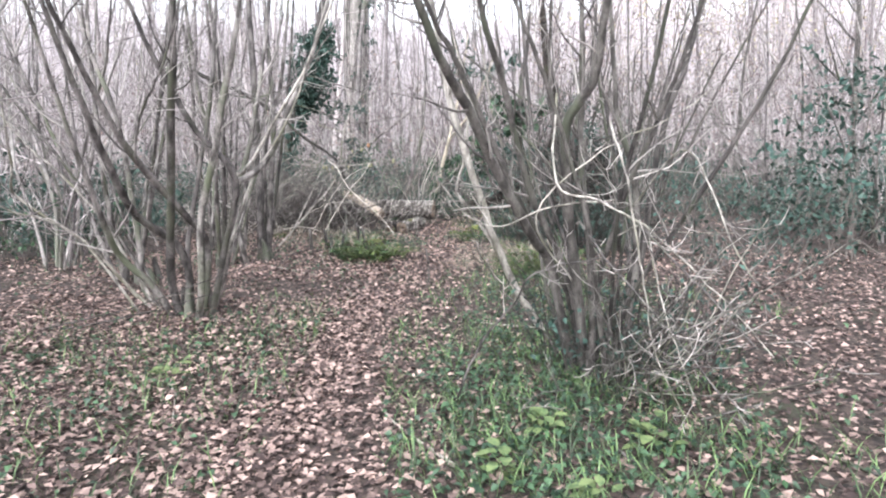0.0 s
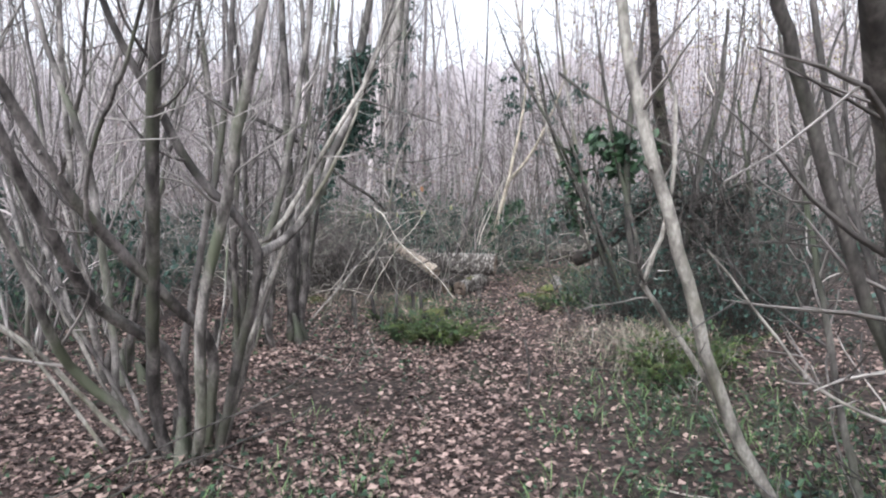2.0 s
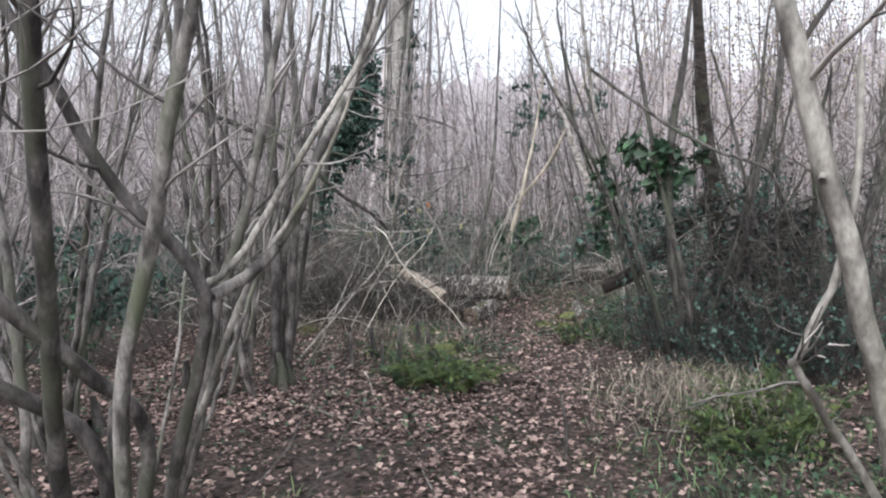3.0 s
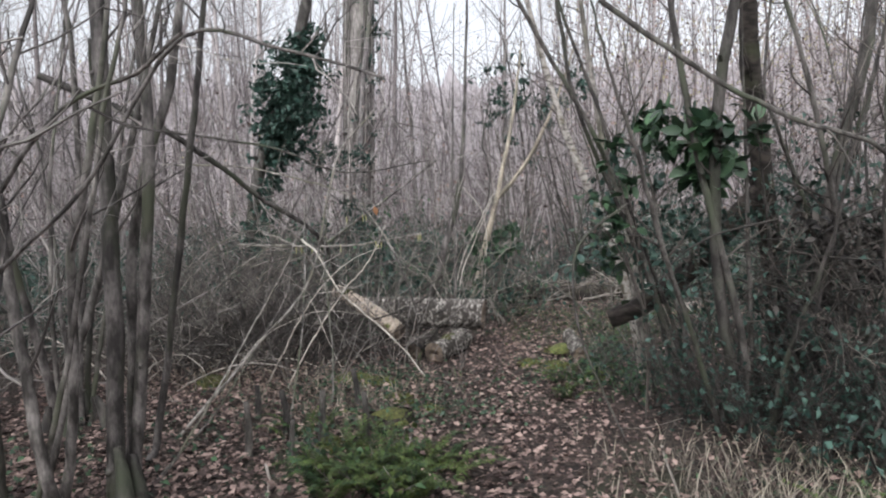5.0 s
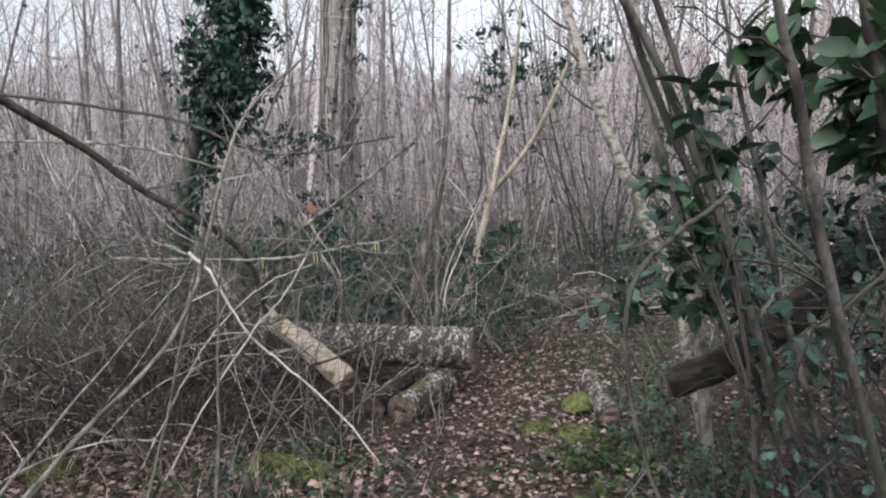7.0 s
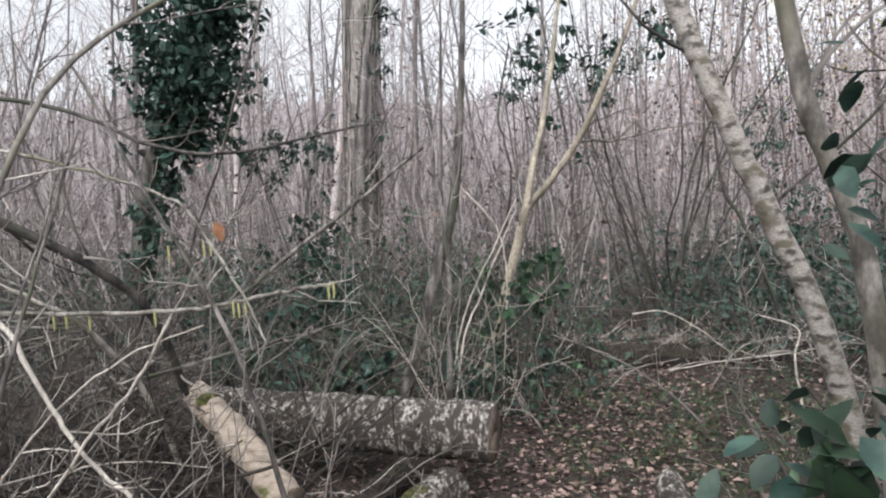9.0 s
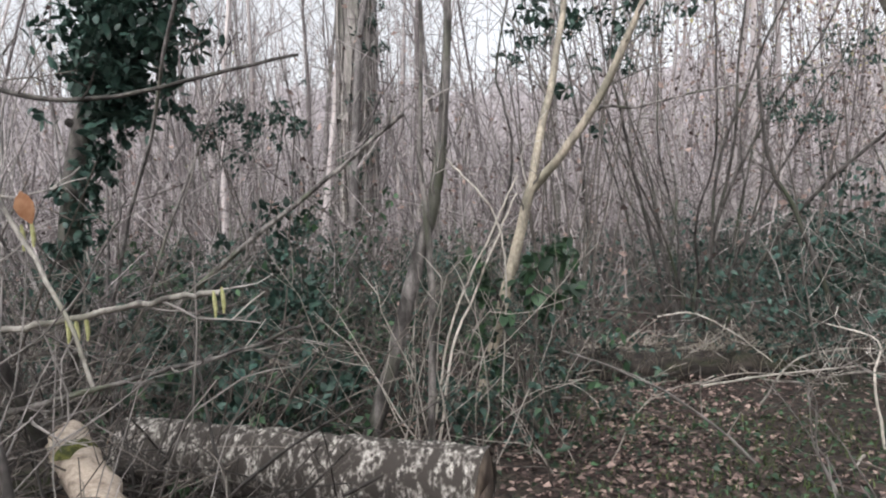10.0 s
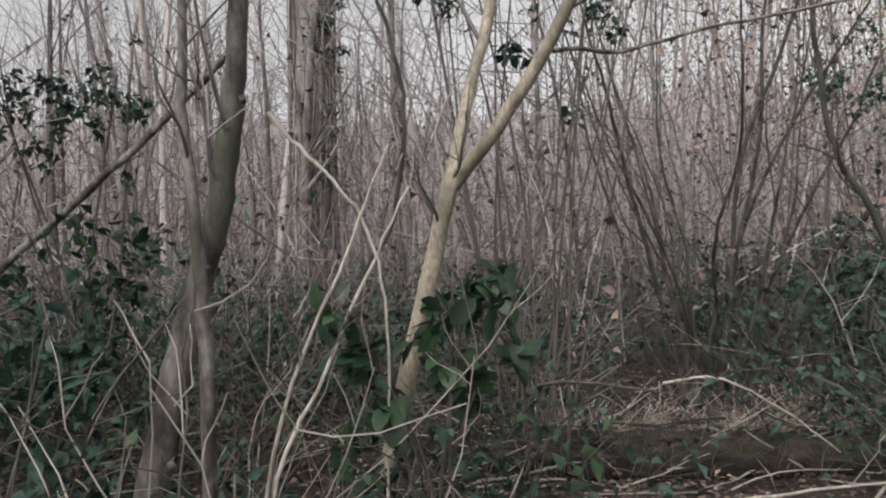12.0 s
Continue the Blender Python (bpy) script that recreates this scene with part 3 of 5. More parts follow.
# ---- dark thicket with large evergreen leaves, on the other side ----
rngC = np.random.default_rng(21)
STEMS_C = [
    (.02, .012, [(1.05, 9.90, 0.39), (0.76, 9.82, 1.25), (0.45, 9.75, 2.00), (0.11, 9.68, 2.59), (-0.06, 9.60, 2.87)]),
    (.018, .012, [(1.09, 9.90, 0.39), (0.65, 9.83, 1.45), (0.34, 9.77, 2.23), (0.21, 9.70, 2.89)]),
    (.016, .010, [(1.15, 9.95, 0.35), (0.80, 10.0, 1.35), (0.55, 9.9, 2.1), (0.30, 9.9, 2.8)]),
    (.04, .03, [(1.24, 9.40, 0.35), (1.11, 9.33, 1.09), (1.09, 9.27, 2.06), (1.17, 9.20, 2.70)]),
    (.025, .018, [(1.27, 9.30, 0.52), (1.00, 9.30, 1.72), (0.90, 9.30, 2.24), (0.82, 9.30, 2.74)]),
    (.04, .03, [(1.67, 9.40, 0.56), (1.88, 9.40, 1.70), (2.06, 9.40, 2.39), (2.10, 9.40, 2.73)]),
    (.010, .006, [(0.63, 9.60, 1.53), (0.30, 9.55, 1.28), (0.24, 9.50, 0.96), (0.30, 9.45, 0.60), (0.50, 9.40, 0.1)]),
    (.016, .010, [(0.33, 9.00, 2.67), (0.87, 8.87, 2.22), (1.26, 8.73, 1.95), (1.67, 8.60, 1.74), (2.0, 8.9, 1.2)]),
]
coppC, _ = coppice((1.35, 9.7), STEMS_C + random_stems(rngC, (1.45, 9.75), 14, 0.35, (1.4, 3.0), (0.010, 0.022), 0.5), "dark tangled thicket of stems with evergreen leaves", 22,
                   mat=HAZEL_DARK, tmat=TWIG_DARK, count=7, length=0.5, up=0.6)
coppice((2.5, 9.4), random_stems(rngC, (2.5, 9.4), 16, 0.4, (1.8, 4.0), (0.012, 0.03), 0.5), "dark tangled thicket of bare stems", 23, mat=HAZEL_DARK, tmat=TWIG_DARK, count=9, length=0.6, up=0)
lb = Buf()
evergreen_leaves(lb, rngC, (0.85, 9.6, 1.98), 0.3, 120, 0.12)
evergreen_leaves(lb, rngC, (1.05, 9.45, 1.85), 0.34, 170, 0.13)
evergreen_leaves(lb, rngC, (0.7, 9.75, 1.5), 0.28, 55, 0.10)
evergreen_leaves(lb, rngC, (0.62, 10.0, 1.15), 0.3, 60, 0.09)
part("foliage", lb, BRAMBLE, coppC, "broad mid-green leaves")
lb = Buf()
evergreen_leaves(lb, rngC, (0.75, 10.0, 1.35), 0.55, 320, 0.07)
evergreen_leaves(lb, rngC, (1.3, 9.9, 1.1), 0.6, 420, 0.06)
evergreen_leaves(lb, rngC, (1.9, 9.8, 1.5), 0.7, 700, 0.06)
evergreen_leaves(lb, rngC, (2.5, 9.7, 1.2), 0.8, 700, 0.06)
evergreen_leaves(lb, rngC, (1.6, 9.5, 0.5), 0.7, 420, 0.05)
part("foliage", lb, GREENLEAF, coppC, "glossy dark green leaves")

# broad-leaved spray hanging over the path's edge
spray = thing("bramble_spray", (0.75, 9.75, 0), "arching bramble with broad green leaves over the path", "bramble")
for k, (tip, mid) in enumerate([((0.26, 9.55, 1.36), (0.5, 9.65, 1.35)), ((0.30, 9.62, 1.62), (0.5, 9.7, 1.5)), ((0.42, 9.5, 1.85), (0.6, 9.6, 1.6)), ((0.62, 9.9, 1.25), (0.75, 9.9, 0.9)), ((0.5, 9.95, 1.75), (0.7, 9.9, 1.5))]):
    line = smooth_line([(0.78, 9.78, -0.03), (0.8, 9.78, 0.7), mid, tip], 5)
    cb = Buf()
    cb.tube(line, np.linspace(0.007, 0.003, len(line)), 5)
    cane = part("cane", cb, TWIG_DARK, spray)
    for j in range(6):
        c = line[-1 - rngC.integers(0, 7)] + rngC.normal(0, 0.03, 3)
        a = rngC.uniform(0, 6.28)
        L = rngC.uniform(0.07, 0.12)
        part("leaf", oval_leaf(c, (math.cos(a), math.sin(a), rngC.uniform(-0.7, 0.1)), (rngC.normal(0, 0.3), rngC.normal(0, 0.3), 1), L, L * 0.72), BRAMBLE, cane)


# ---- logs ----
def log(name, a, b, r, mat, label, seed, r2=None, bend=(0, 0, 0), rough=0.02):
    """A felled length of trunk: uneven barrel, bark lips and sawn ends."""
    rng = np.random.default_rng(seed)
    a, b = np.asarray(a, float), np.asarray(b, float)
    r2 = r2 or r
    top = thing(name, tuple((a + b) / 2 * np.array([1, 1, 1])), label, "log")
    n, k = 28, 20
    line = np.linspace(a, b, n) + np.sin(np.linspace(0, math.pi, n))[:, None] * np.asarray(bend, float)
    line[1:-1] += rng.normal(0, 0.004, (n - 2, 3))
    ang = np.arange(k) * 2 * np.pi / k
    lob = 1 + 0.05 * np.sin(2 * ang + rng.uniform(0, 6)) + 0.03 * np.sin(3 * ang + rng.uniform(0, 6))
    rad = np.linspace(r, r2, n)[:, None] * lob[None, :] * (1 + rng.normal(0, 0.09 if mat is ROTTEN else rough, (n, k)))
    body = Buf()
    body.tube(line, rad, k)
    part("bark", body, mat, top)
    for e, d in ((0, -1), (-1, 1)):
        w = unit(b - a) * d
        cap = Buf()
        cap.tube([line[e] - w * 0.02, line[e] - w * 0.004, line[e] - w * 0.006, line[e] - w * 0.008],
                 [rad[e] * 0.97, rad[e] * 0.93, rad[e] * 0.45, rad[e] * 0.01], k)
        part("sawn_end", cap, ENDWOOD, top)
    return top


log("birch_log", (-2.05, 13.32, 0.33), (-0.16, 12.87, 0.27), 0.155, LOGBARK, "thick felled birch log with flaking white bark", 31, 0.17)
log("peeled_log", (-1.80, 12.5, 0.66), (-1.07, 11.8, 0.31), 0.07, PEELED, "pale barkless log with moss, leaning on the pile", 32, 0.08, (0.0, 0.0, 0.02), 0.04)
log("short_log", (-0.74, 11.98, 0.03), (-0.42, 12.6, 0.06), 0.12, LOGBARK, "short mossy log lying under the birch log", 33, 0.12)
log("short_log", (-0.95, 12.15, 0.02), (-0.75, 12.9, 0.02), 0.09, ROTTEN, "short rotten log under the birch log", 34)
log("thin_birch_log", (0.72, 11.72, 0.03), (0.77, 12.62, 0.04), 0.08, LOGBARK, "thin birch log lying among leaves beside the path", 35)
log("rotten_log", (-0.3, 16.4, -0.03), (2.9, 16.1, -0.01), 0.2, ROTTEN, "long dark rotten log across the far path", 36, 0.14)
log("rotten_log", (-4.6, 13.4, 0.1), (-2.3, 13.2, 0.2), 0.13, ROTTEN, "dark rotten log under brushwood", 38)


rngK = np.random.default_rng(39)
snag = thing("crooked_tree", (1.9, 10.2, 0), "dark crooked tree with a sawn low limb in the thicket", "tree")
stem(snag, rngK, .085, .05, [(1.95, 10.25, -0.1), (1.9, 10.2, 0.8), (1.75, 10.08, 1.66), (1.60, 9.94, 2.40), (1.52, 9.80, 2.87)], None, 1.5, 6, 0.6, ROTTEN, TWIG_DARK, "trunk", k=10)
limbk = stem(snag, rngK, .078, .085, [(0.72, 10.50, 0.60), (1.0, 10.42, 0.74), (1.32, 10.33, 1.02), (1.60, 10.2, 1.38), (1.78, 10.1, 1.62)], None, 0, 0, 0, ROTTEN, None, "limb", k=12)
kb = Buf()
kb.tube([(0.73, 10.5, 0.605), (0.712, 10.505, 0.598), (0.714, 10.504, 0.599)], [0.078, 0.07, 0.001], 12)
part("sawn_end", kb, ENDWOOD, limbk)

# ---- trees beyond the logs ----
def tree(name, label, base, trunk, limbs, seed, mat, tmat=None, r=(0.07, 0.05), count=10, length=0.9, up=2.0):
    rng = np.random.default_rng(seed)
    top = thing(name, base, label, "tree")
    stem(top, rng, r[0], r[1], trunk, None, up, count, length, mat, tmat, "trunk", from_t=0.45, k=10)
    for r0, r1, pts in limbs:
        stem(top, rng, r0, r1, pts, None, 1.5, count, length, mat, tmat, "limb", k=8)
    return top


tree("leaning_tree", "slim grey-brown tree with a leaning foot behind the log", (-0.95, 13.9, 0), [(-0.96, 13.9, -0.1), (-0.84, 13.9, 0.25), (-0.70, 13.9, 0.66), (-0.56, 13.9, 1.12), (-0.50, 13.9, 1.32), (-0.435, 13.9, 1.5), (-0.375, 13.9, 1.8), (-0.33, 13.9, 2.13), (-0.27, 13.9, 2.9)],
     [], 41, HAZEL, r=(0.054, 0.024), count=7)
tree("hazel_sapling", "thin straight sapling beside the leaning tree", (-0.5, 13.8, 0), [(-0.5, 13.8, -0.05), (-0.46, 13.80, 0.75), (-0.45, 13.80, 1.22), (-0.46, 13.80, 1.50), (-0.48, 13.80, 1.81), (-0.46, 13.80, 2.10)], [], 47, HAZEL, r=(0.023, 0.011), count=7, length=0.6)
tree("forked_tree", "pale forked sapling with smooth yellowish bark", (-0.25, 14.9, 0), [(-0.3, 14.9, -0.1), (0.03, 14.9, 1.07), (0.2, 14.9, 1.68)],
     [(.034, .024, [(0.19, 14.9, 1.62), (0.29, 15.05, 2.06), (0.42, 15.20, 2.54)]), (.034, .022, [(0.19, 14.9, 1.62), (0.46, 14.80, 1.92), (0.73, 14.70, 2.33)])],
     42, SMOOTH, r=(0.046, 0.038), count=5, up=0)
tree("leaning_birch", "slender leaning birch with pale peeling bark", (1.3, 11.3, 0), [(1.22, 11.3, -0.05), (1.01, 11.3, 0.96), (0.81, 11.3, 1.50), (0.69, 11.3, 1.78), (0.5, 11.3, 2.3)], [], 43, BIRCH, r=(0.041, 0.031), count=6)
tree("leaning_birch", "second slender birch, greyer, beside the first", (1.15, 11.2, 0), [(1.2, 11.25, -0.05), (1.12, 11.20, 0.8), (1.05, 11.20, 1.40), (0.92, 11.20, 1.75), (0.84, 11.20, 2.17)], [], 48, PALE, r=(0.037, 0.028), count=6)

# great ivied trunk
great = tree("great_tree", "broad trunk of a tall tree wrapped in ivy", (-3.0, 24.0, 0), [(-3.05, 24, -0.1), (-3.0, 24, 0.9), (-2.95, 24, 2.4), (-2.85, 24, 5), (-2.7, 24, 8.0), (-2.6, 24, 11.0)], [], 44, GREATBARK, r=(0.42, 0.34), count=12, up=3)
vb, rngV = Buf(), np.random.default_rng(49)
for _ in range(60):  # ivy stems climbing it
    a = rngV.uniform(0, 6.28)
    zz = np.linspace(0, rngV.uniform(4, 10), 14)
    aa = a + np.cumsum(rngV.normal(0, 0.12, 14))
    vb.tube(np.stack([np.interp(zz, [0, 11], [-3.05, -2.6]) + 0.42 * np.cos(aa), 24 + 0.42 * np.sin(aa), zz], 1), np.linspace(0.03, 0.01, 14), 4)
part("ivy", vb, TWIG, great, "ivy stems climbing the bark")
vb = Buf()
for q in range(22):
    evergreen_leaves(vb, rngV, (-3.0 + 0.04 * q, 23.75, 0.6 + 0.4 * q), 0.42, 70, 0.10)
part("foliage", vb, GREENLEAF, great, "dark green ivy leaves")


# ---- loose branches and poles by the logs ----
def branch(name, label, r0, r1, pts, seed, mat=HAZEL, tmat=TWIG, count=5, length=0.4):
    rng = np.random.default_rng(seed)
    top = thing(name, pts[0], label, "branch")
    stem(top, rng, r0, r1, pts, None, 0, count, length, mat, tmat, "wood", from_t=0.3, k=6)
    return top


branch("leaning_pole", "long thin pale pole leaning up into brushwood", .014, .008, [(-2.5, 9.65, -0.02), (-2.00, 10.05, 0.57), (-1.66, 10.50, 1.03), (-1.49, 10.95, 1.98), (-1.17, 11.40, 2.47)], 501, PALE, count=7, length=0.6)
branch("dead_branch", "thick dark dead branch slanting down through brushwood", .032, .02, [(-3.9, 10.8, 2.75), (-3.09, 11.00, 2.36), (-2.64, 11.45, 1.98), (-2.36, 11.68, 1.69), (-2.01, 11.90, 1.43), (-1.8, 12.1, 1.15), (-1.75, 12.3, 0.7)], 502, HAZEL_DARK, TWIG, 9, 0.7)
branch("dark_branch", "long dark bough swung across above the logs", .014, .006, [(-3.9, 12.3, 2.5), (-3.0, 12.3, 2.35), (-2.32, 12.3, 2.21), (-1.9, 12.3, 2.02), (-1.53, 12.3, 1.93), (-1.13, 12.3, 1.97), (-0.71, 12.3, 2.04)], 504, HAZEL_DARK, TWIG_DARK, 7, 0.4)
branch("dead_bough", "thin grey dead bough sloping up behind the birch log", .011, .005, [(-2.3, 12.25, 0.72), (-1.51, 12.2, 0.91), (-1.24, 12.2, 0.97), (-0.96, 12.2, 1.03), (-0.72, 12.2, 1.12)], 516, HAZEL, TWIG, 6, 0.4)
catk = branch("hazel_bough", "grey level hazel bough hung with yellow catkins", .011, .008, [(-2.6, 11.7, 1.24), (-1.9, 11.75, 1.2), (-1.5, 11.8, 1.19), (-1.3, 11.8, 1.215), (-1.1, 11.8, 1.24), (-0.93, 11.8, 1.27), (-0.84, 11.82, 1.275)], 505, PALE, TWIG, 6, 0.4)
for cx, cy, cz in [(-0.83, 11.82, 1.29), (-0.85, 11.81, 1.28), (-1.22, 11.8, 1.23), (-1.25, 11.8, 1.22), (-1.27, 11.79, 1.225), (-1.36, 11.8, 1.5), (-1.39, 11.8, 1.49), (-1.55, 11.8, 1.48), (-1.62, 11.78, 1.2), (-1.9, 11.75, 1.2), (-2.0, 11.74, 1.21), (-2.05, 11.73, 1.21)]:
    cb = Buf()
    cb.tube([(cx, cy, cz), (cx + 0.002, cy, cz - 0.02), (cx + 0.004, cy, cz - 0.05), (cx + 0.002, cy, cz - 0.075)], [0.003, 0.006, 0.006, 0.003], 6)
    part("catkin", cb, CATKIN, catk, "yellow hanging catkin")
branch("pale_stick", "straight pale stick leaning against the peeled log", .009, .006, [(-1.86, 11.12, 1.3), (-1.71, 11.05, 1.17), (-1.61, 11.05, 0.97), (-1.5, 11.05, 0.80), (-1.29, 11.05, 0.60), (-1.05, 11.03, 0.38), (-0.8, 11.02, 0.06)], 503, BLEACHED, CANE, 4, 0.3)
branch("forked_stick", "thin pale stick crossing the pale stick in brushwood", .007, .005, [(-2.0, 10.9, 0.02), (-1.72, 10.95, 0.5), (-1.47, 11.0, 0.86), (-1.28, 11.0, 1.06), (-1.16, 11.0, 1.26)], 506, BLEACHED, CANE, 4, 0.3)
branch("arching_stick", "thin pale stick arching out of brushwood", .009, .005, [(-3.3, 11.7, 2.05), (-2.58, 11.7, 2.0), (-2.15, 11.7, 1.91), (-1.73, 11.7, 1.78), (-1.45, 11.7, 1.66), (-1.30, 11.65, 1.49), (-1.14, 11.6, 1.25), (-1.05, 11.55, 1.08)], 509, PALE, TWIG, 4, 0.4)
for i, (r, pts) in enumerate([(.008, [(-2.3, 8.95, -0.02), (-2.14, 9.3, 0.3), (-2.05, 9.9, 0.62), (-2.02, 10.6, 0.88), (-2.06, 11.4, 1.08), (-2.05, 11.8, 1.32)]),
                              (.006, [(-2.35, 8.9, -0.02), (-2.1, 9.4, 0.28), (-1.98, 10.1, 0.6), (-1.9, 10.7, 0.9), (-1.96, 11.2, 1.25)]),
                              (.008, [(-1.75, 9.9, -0.02), (-1.74, 10.3, 0.45), (-1.78, 10.8, 0.95), (-1.86, 11.3, 1.35), (-1.9, 11.6, 1.8)]),
                              (.010, [(-1.5, 10.2, -0.02), (-1.5, 10.4, 0.4), (-1.58, 10.7, 0.9), (-1.62, 11.0, 1.35), (-1.55, 11.2, 1.9)]),
                              (.007, [(-3.6, 10.9, 0.42), (-3.0, 10.9, 0.56), (-2.5, 11.0, 0.72), (-2.0, 11.1, 0.95), (-1.6, 11.2, 1.15)])]):
    branch("hazel_rod", "thin grey hazel rod bent over into brushwood", r, r * 0.5, pts, 590 + i, PALE if i == 0 else HAZEL, TWIG, 4, 0.35)["group"] = "rods bent into the brushwood"

# crown of a fallen hazel, its twigs drooping all one way
rngO = np.random.default_rng(600)
crown = thing("fallen_hazel_crown", (-2.0, 11.9, 0), "bleached twiggy crown of a fallen hazel drooping over brushwood", "branch")
stem(crown, rngO, .018, .010, [(-1.7, 12.3, 0.03), (-1.85, 12.1, 0.75), (-2.02, 11.85, 1.15), (-2.3, 11.8, 1.32)], None, 0, 0, 0, PALE, None, "wood")
for i in range(17):
    u, dy = rngO.random(), rngO.normal(0, 0.12)
    a = np.array([-1.95 - 0.35 * u, 11.85 + dy, 1.06 + 0.24 * u + rngO.normal(0, 0.03)])
    b = a + np.array([-0.38 + rngO.normal(0, 0.07), dy, 0.10 + 0.06 * rngO.random() - 0.22 * (1 - u)])
    c = b + np.array([-0.36 - 0.12 * u, dy, -0.18 - 0.2 * rngO.random()])
    d = c + np.array([-0.16 - 0.14 * rngO.random(), dy, -0.2 - 0.22 * rngO.random()])
    stem(crown, rngO, rngO.uniform(0.003, 0.006), 0.002, [a, b, c, d], None, 0, 2, 0.25, HAZEL if i % 3 == 0 else PALE, TWIG, "twig", 0, 0.3, 5)

hang = thing("hanging_leaf", (-1.25, 11.62, 1.55), "withered orange-brown leaf caught on a twig", "leaf")
part("blade", oval_leaf((-1.25, 11.62, 1.57), (0.25, -0.1, -1), (0.2, -1, 0.1), 0.085, 0.05), RUSSET, hang)
branch("leaning_stick", "thin grey stick leaning back from the logs", .010, .006, [(-0.85, 11.1, 0.6), (-1.04, 11.20, 1.13), (-1.25, 11.33, 1.43), (-1.50, 11.47, 1.76), (-1.80, 11.60, 2.23)], 507, HAZEL, TWIG, 6, 0.4)
branch("fallen_pole", "long grey pole fallen slantwise between trees", .022, .015, [(-2.6, 14.95, 0.85), (-1.85, 14.80, 1.38), (-1.36, 14.73, 1.70), (-0.90, 14.67, 2.03), (-0.67, 14.60, 2.18)], 510, HAZEL, TWIG, 5, 0.4)
branch("hanging_vine", "thin dark vine hanging beside the forked sapling", .011, .007, [(-0.2, 14.5, 1.0), (-0.12, 14.50, 1.29), (0.00, 14.50, 1.50), (0.06, 14.50, 1.89), (0.02, 14.50, 2.19), (-0.02, 14.50, 2.42), (0.1, 14.6, 3.0)], 511, HAZEL_DARK, TWIG_DARK, 2, 0.2)
branch("pale_shoot", "pale upright shoot standing behind the log", .010, .005, [(-0.5, 14.0, -0.05), (-0.37, 14.10, 0.64), (-0.25, 14.20, 0.91), (-0.08, 14.30, 1.28), (0.07, 14.40, 1.60)], 512, BLEACHED, CANE, 5, 0.35)
branch("pale_shoot", "pale upright shoot standing behind the log", .010, .005, [(-0.58, 14.2, -0.05), (-0.49, 14.20, 0.27), (-0.36, 14.13, 0.83), (-0.08, 14.07, 1.39), (0.07, 14.00, 1.69)], 513, BLEACHED, CANE, 5, 0.35)
branch("broken_stick", "broken pale stick lodged between saplings", .009, .004, [(-0.40, 14.3, 1.88), (-0.32, 14.30, 1.78), (-0.18, 14.30, 1.62), (-0.07, 14.30, 1.44), (-0.02, 14.32, 1.1), (-0.06, 14.35, 0.5), (-0.1, 14.4, 0.0)], 514, BLEACHED, CANE, 2, 0.25)
branch("side_branch", "thin grey branch reaching level from the forked sapling", .012, .005, [(0.6, 14.78, 2.16), (0.8, 14.95, 2.2), (0.98, 15.0, 2.19), (1.35, 15.0, 2.26), (1.85, 15.05, 2.33), (2.4, 15.1, 2.42)], 517, HAZEL, TWIG, 7, 0.45)
branch("dark_limb", "dark dead limb slanting down beside the evergreen bush", .022, .012, [(2.75, 15.6, -0.05), (2.62, 15.6, 0.5), (2.3, 15.5, 1.32), (2.13, 15.5, 1.67), (2.06, 15.5, 1.96), (2.02, 15.5, 2.6)], 518, HAZEL_DARK, TWIG_DARK, 8, 0.5)
branch("bent_stick", "pale bent stick lying over the rotten log", .008, .005, [(1.3, 16.0, 0.5), (1.52, 16.0, 0.53), (1.66, 16.0, 0.5), (1.8, 16.0, 0.43), (2.03, 16.0, 0.27), (2.25, 15.95, 0.08)], 519, BLEACHED, CANE, 2, 0.2)
for i, pts in enumerate([[(1.75, 14.9, 0.02), (1.95, 14.85, 0.32), (2.25, 14.8, 0.42), (2.7, 14.8, 0.40)], [(2.1, 14.0, 0.0), (2.05, 14.0, 0.4), (2.1, 14.05, 0.62), (1.85, 14.1, 0.72)], [(2.6, 13.6, 0.0), (2.3, 13.7, 0.35), (1.95, 13.8, 0.5), (1.7, 13.8, 0.48)], [(1.5, 15.4, 0.03), (1.9, 15.3, 0.12), (2.5, 15.2, 0.2), (3.1, 15.2, 0.3)]]):
    branch("dead_branch", "thin bleached dead branch sprawling over the litter", .009, .004, pts, 521 + i, BLEACHED if i % 2 else PALE, CANE, 6, 0.35)["group"] = "dead branches by the rotten log"
rngY = np.random.default_rng(515)
for i in range(16):
    x, y = rngY.uniform(-3.6, -1.5), rngY.uniform(10.9, 12.6)
    a, z = rngY.uniform(0, 6.28), rngY.uniform(0.2, 0.9)
    w = wander(rngY, (x, y, 0.02), (0.8 * math.cos(a), 0.5 * math.sin(a), rngY.uniform(0.5, 1.2)), rngY.uniform(0.9, 1.8), 6, 0.1, -1.3)
    branch("bleached_bough", "bleached bough arching out of dark brushwood", rngY.uniform(0.005, 0.009), 0.003, [tuple(q) for q in w], 560 + i, BLEACHED, CANE, 6, 0.45)["group"] = "boughs of the brushwood"

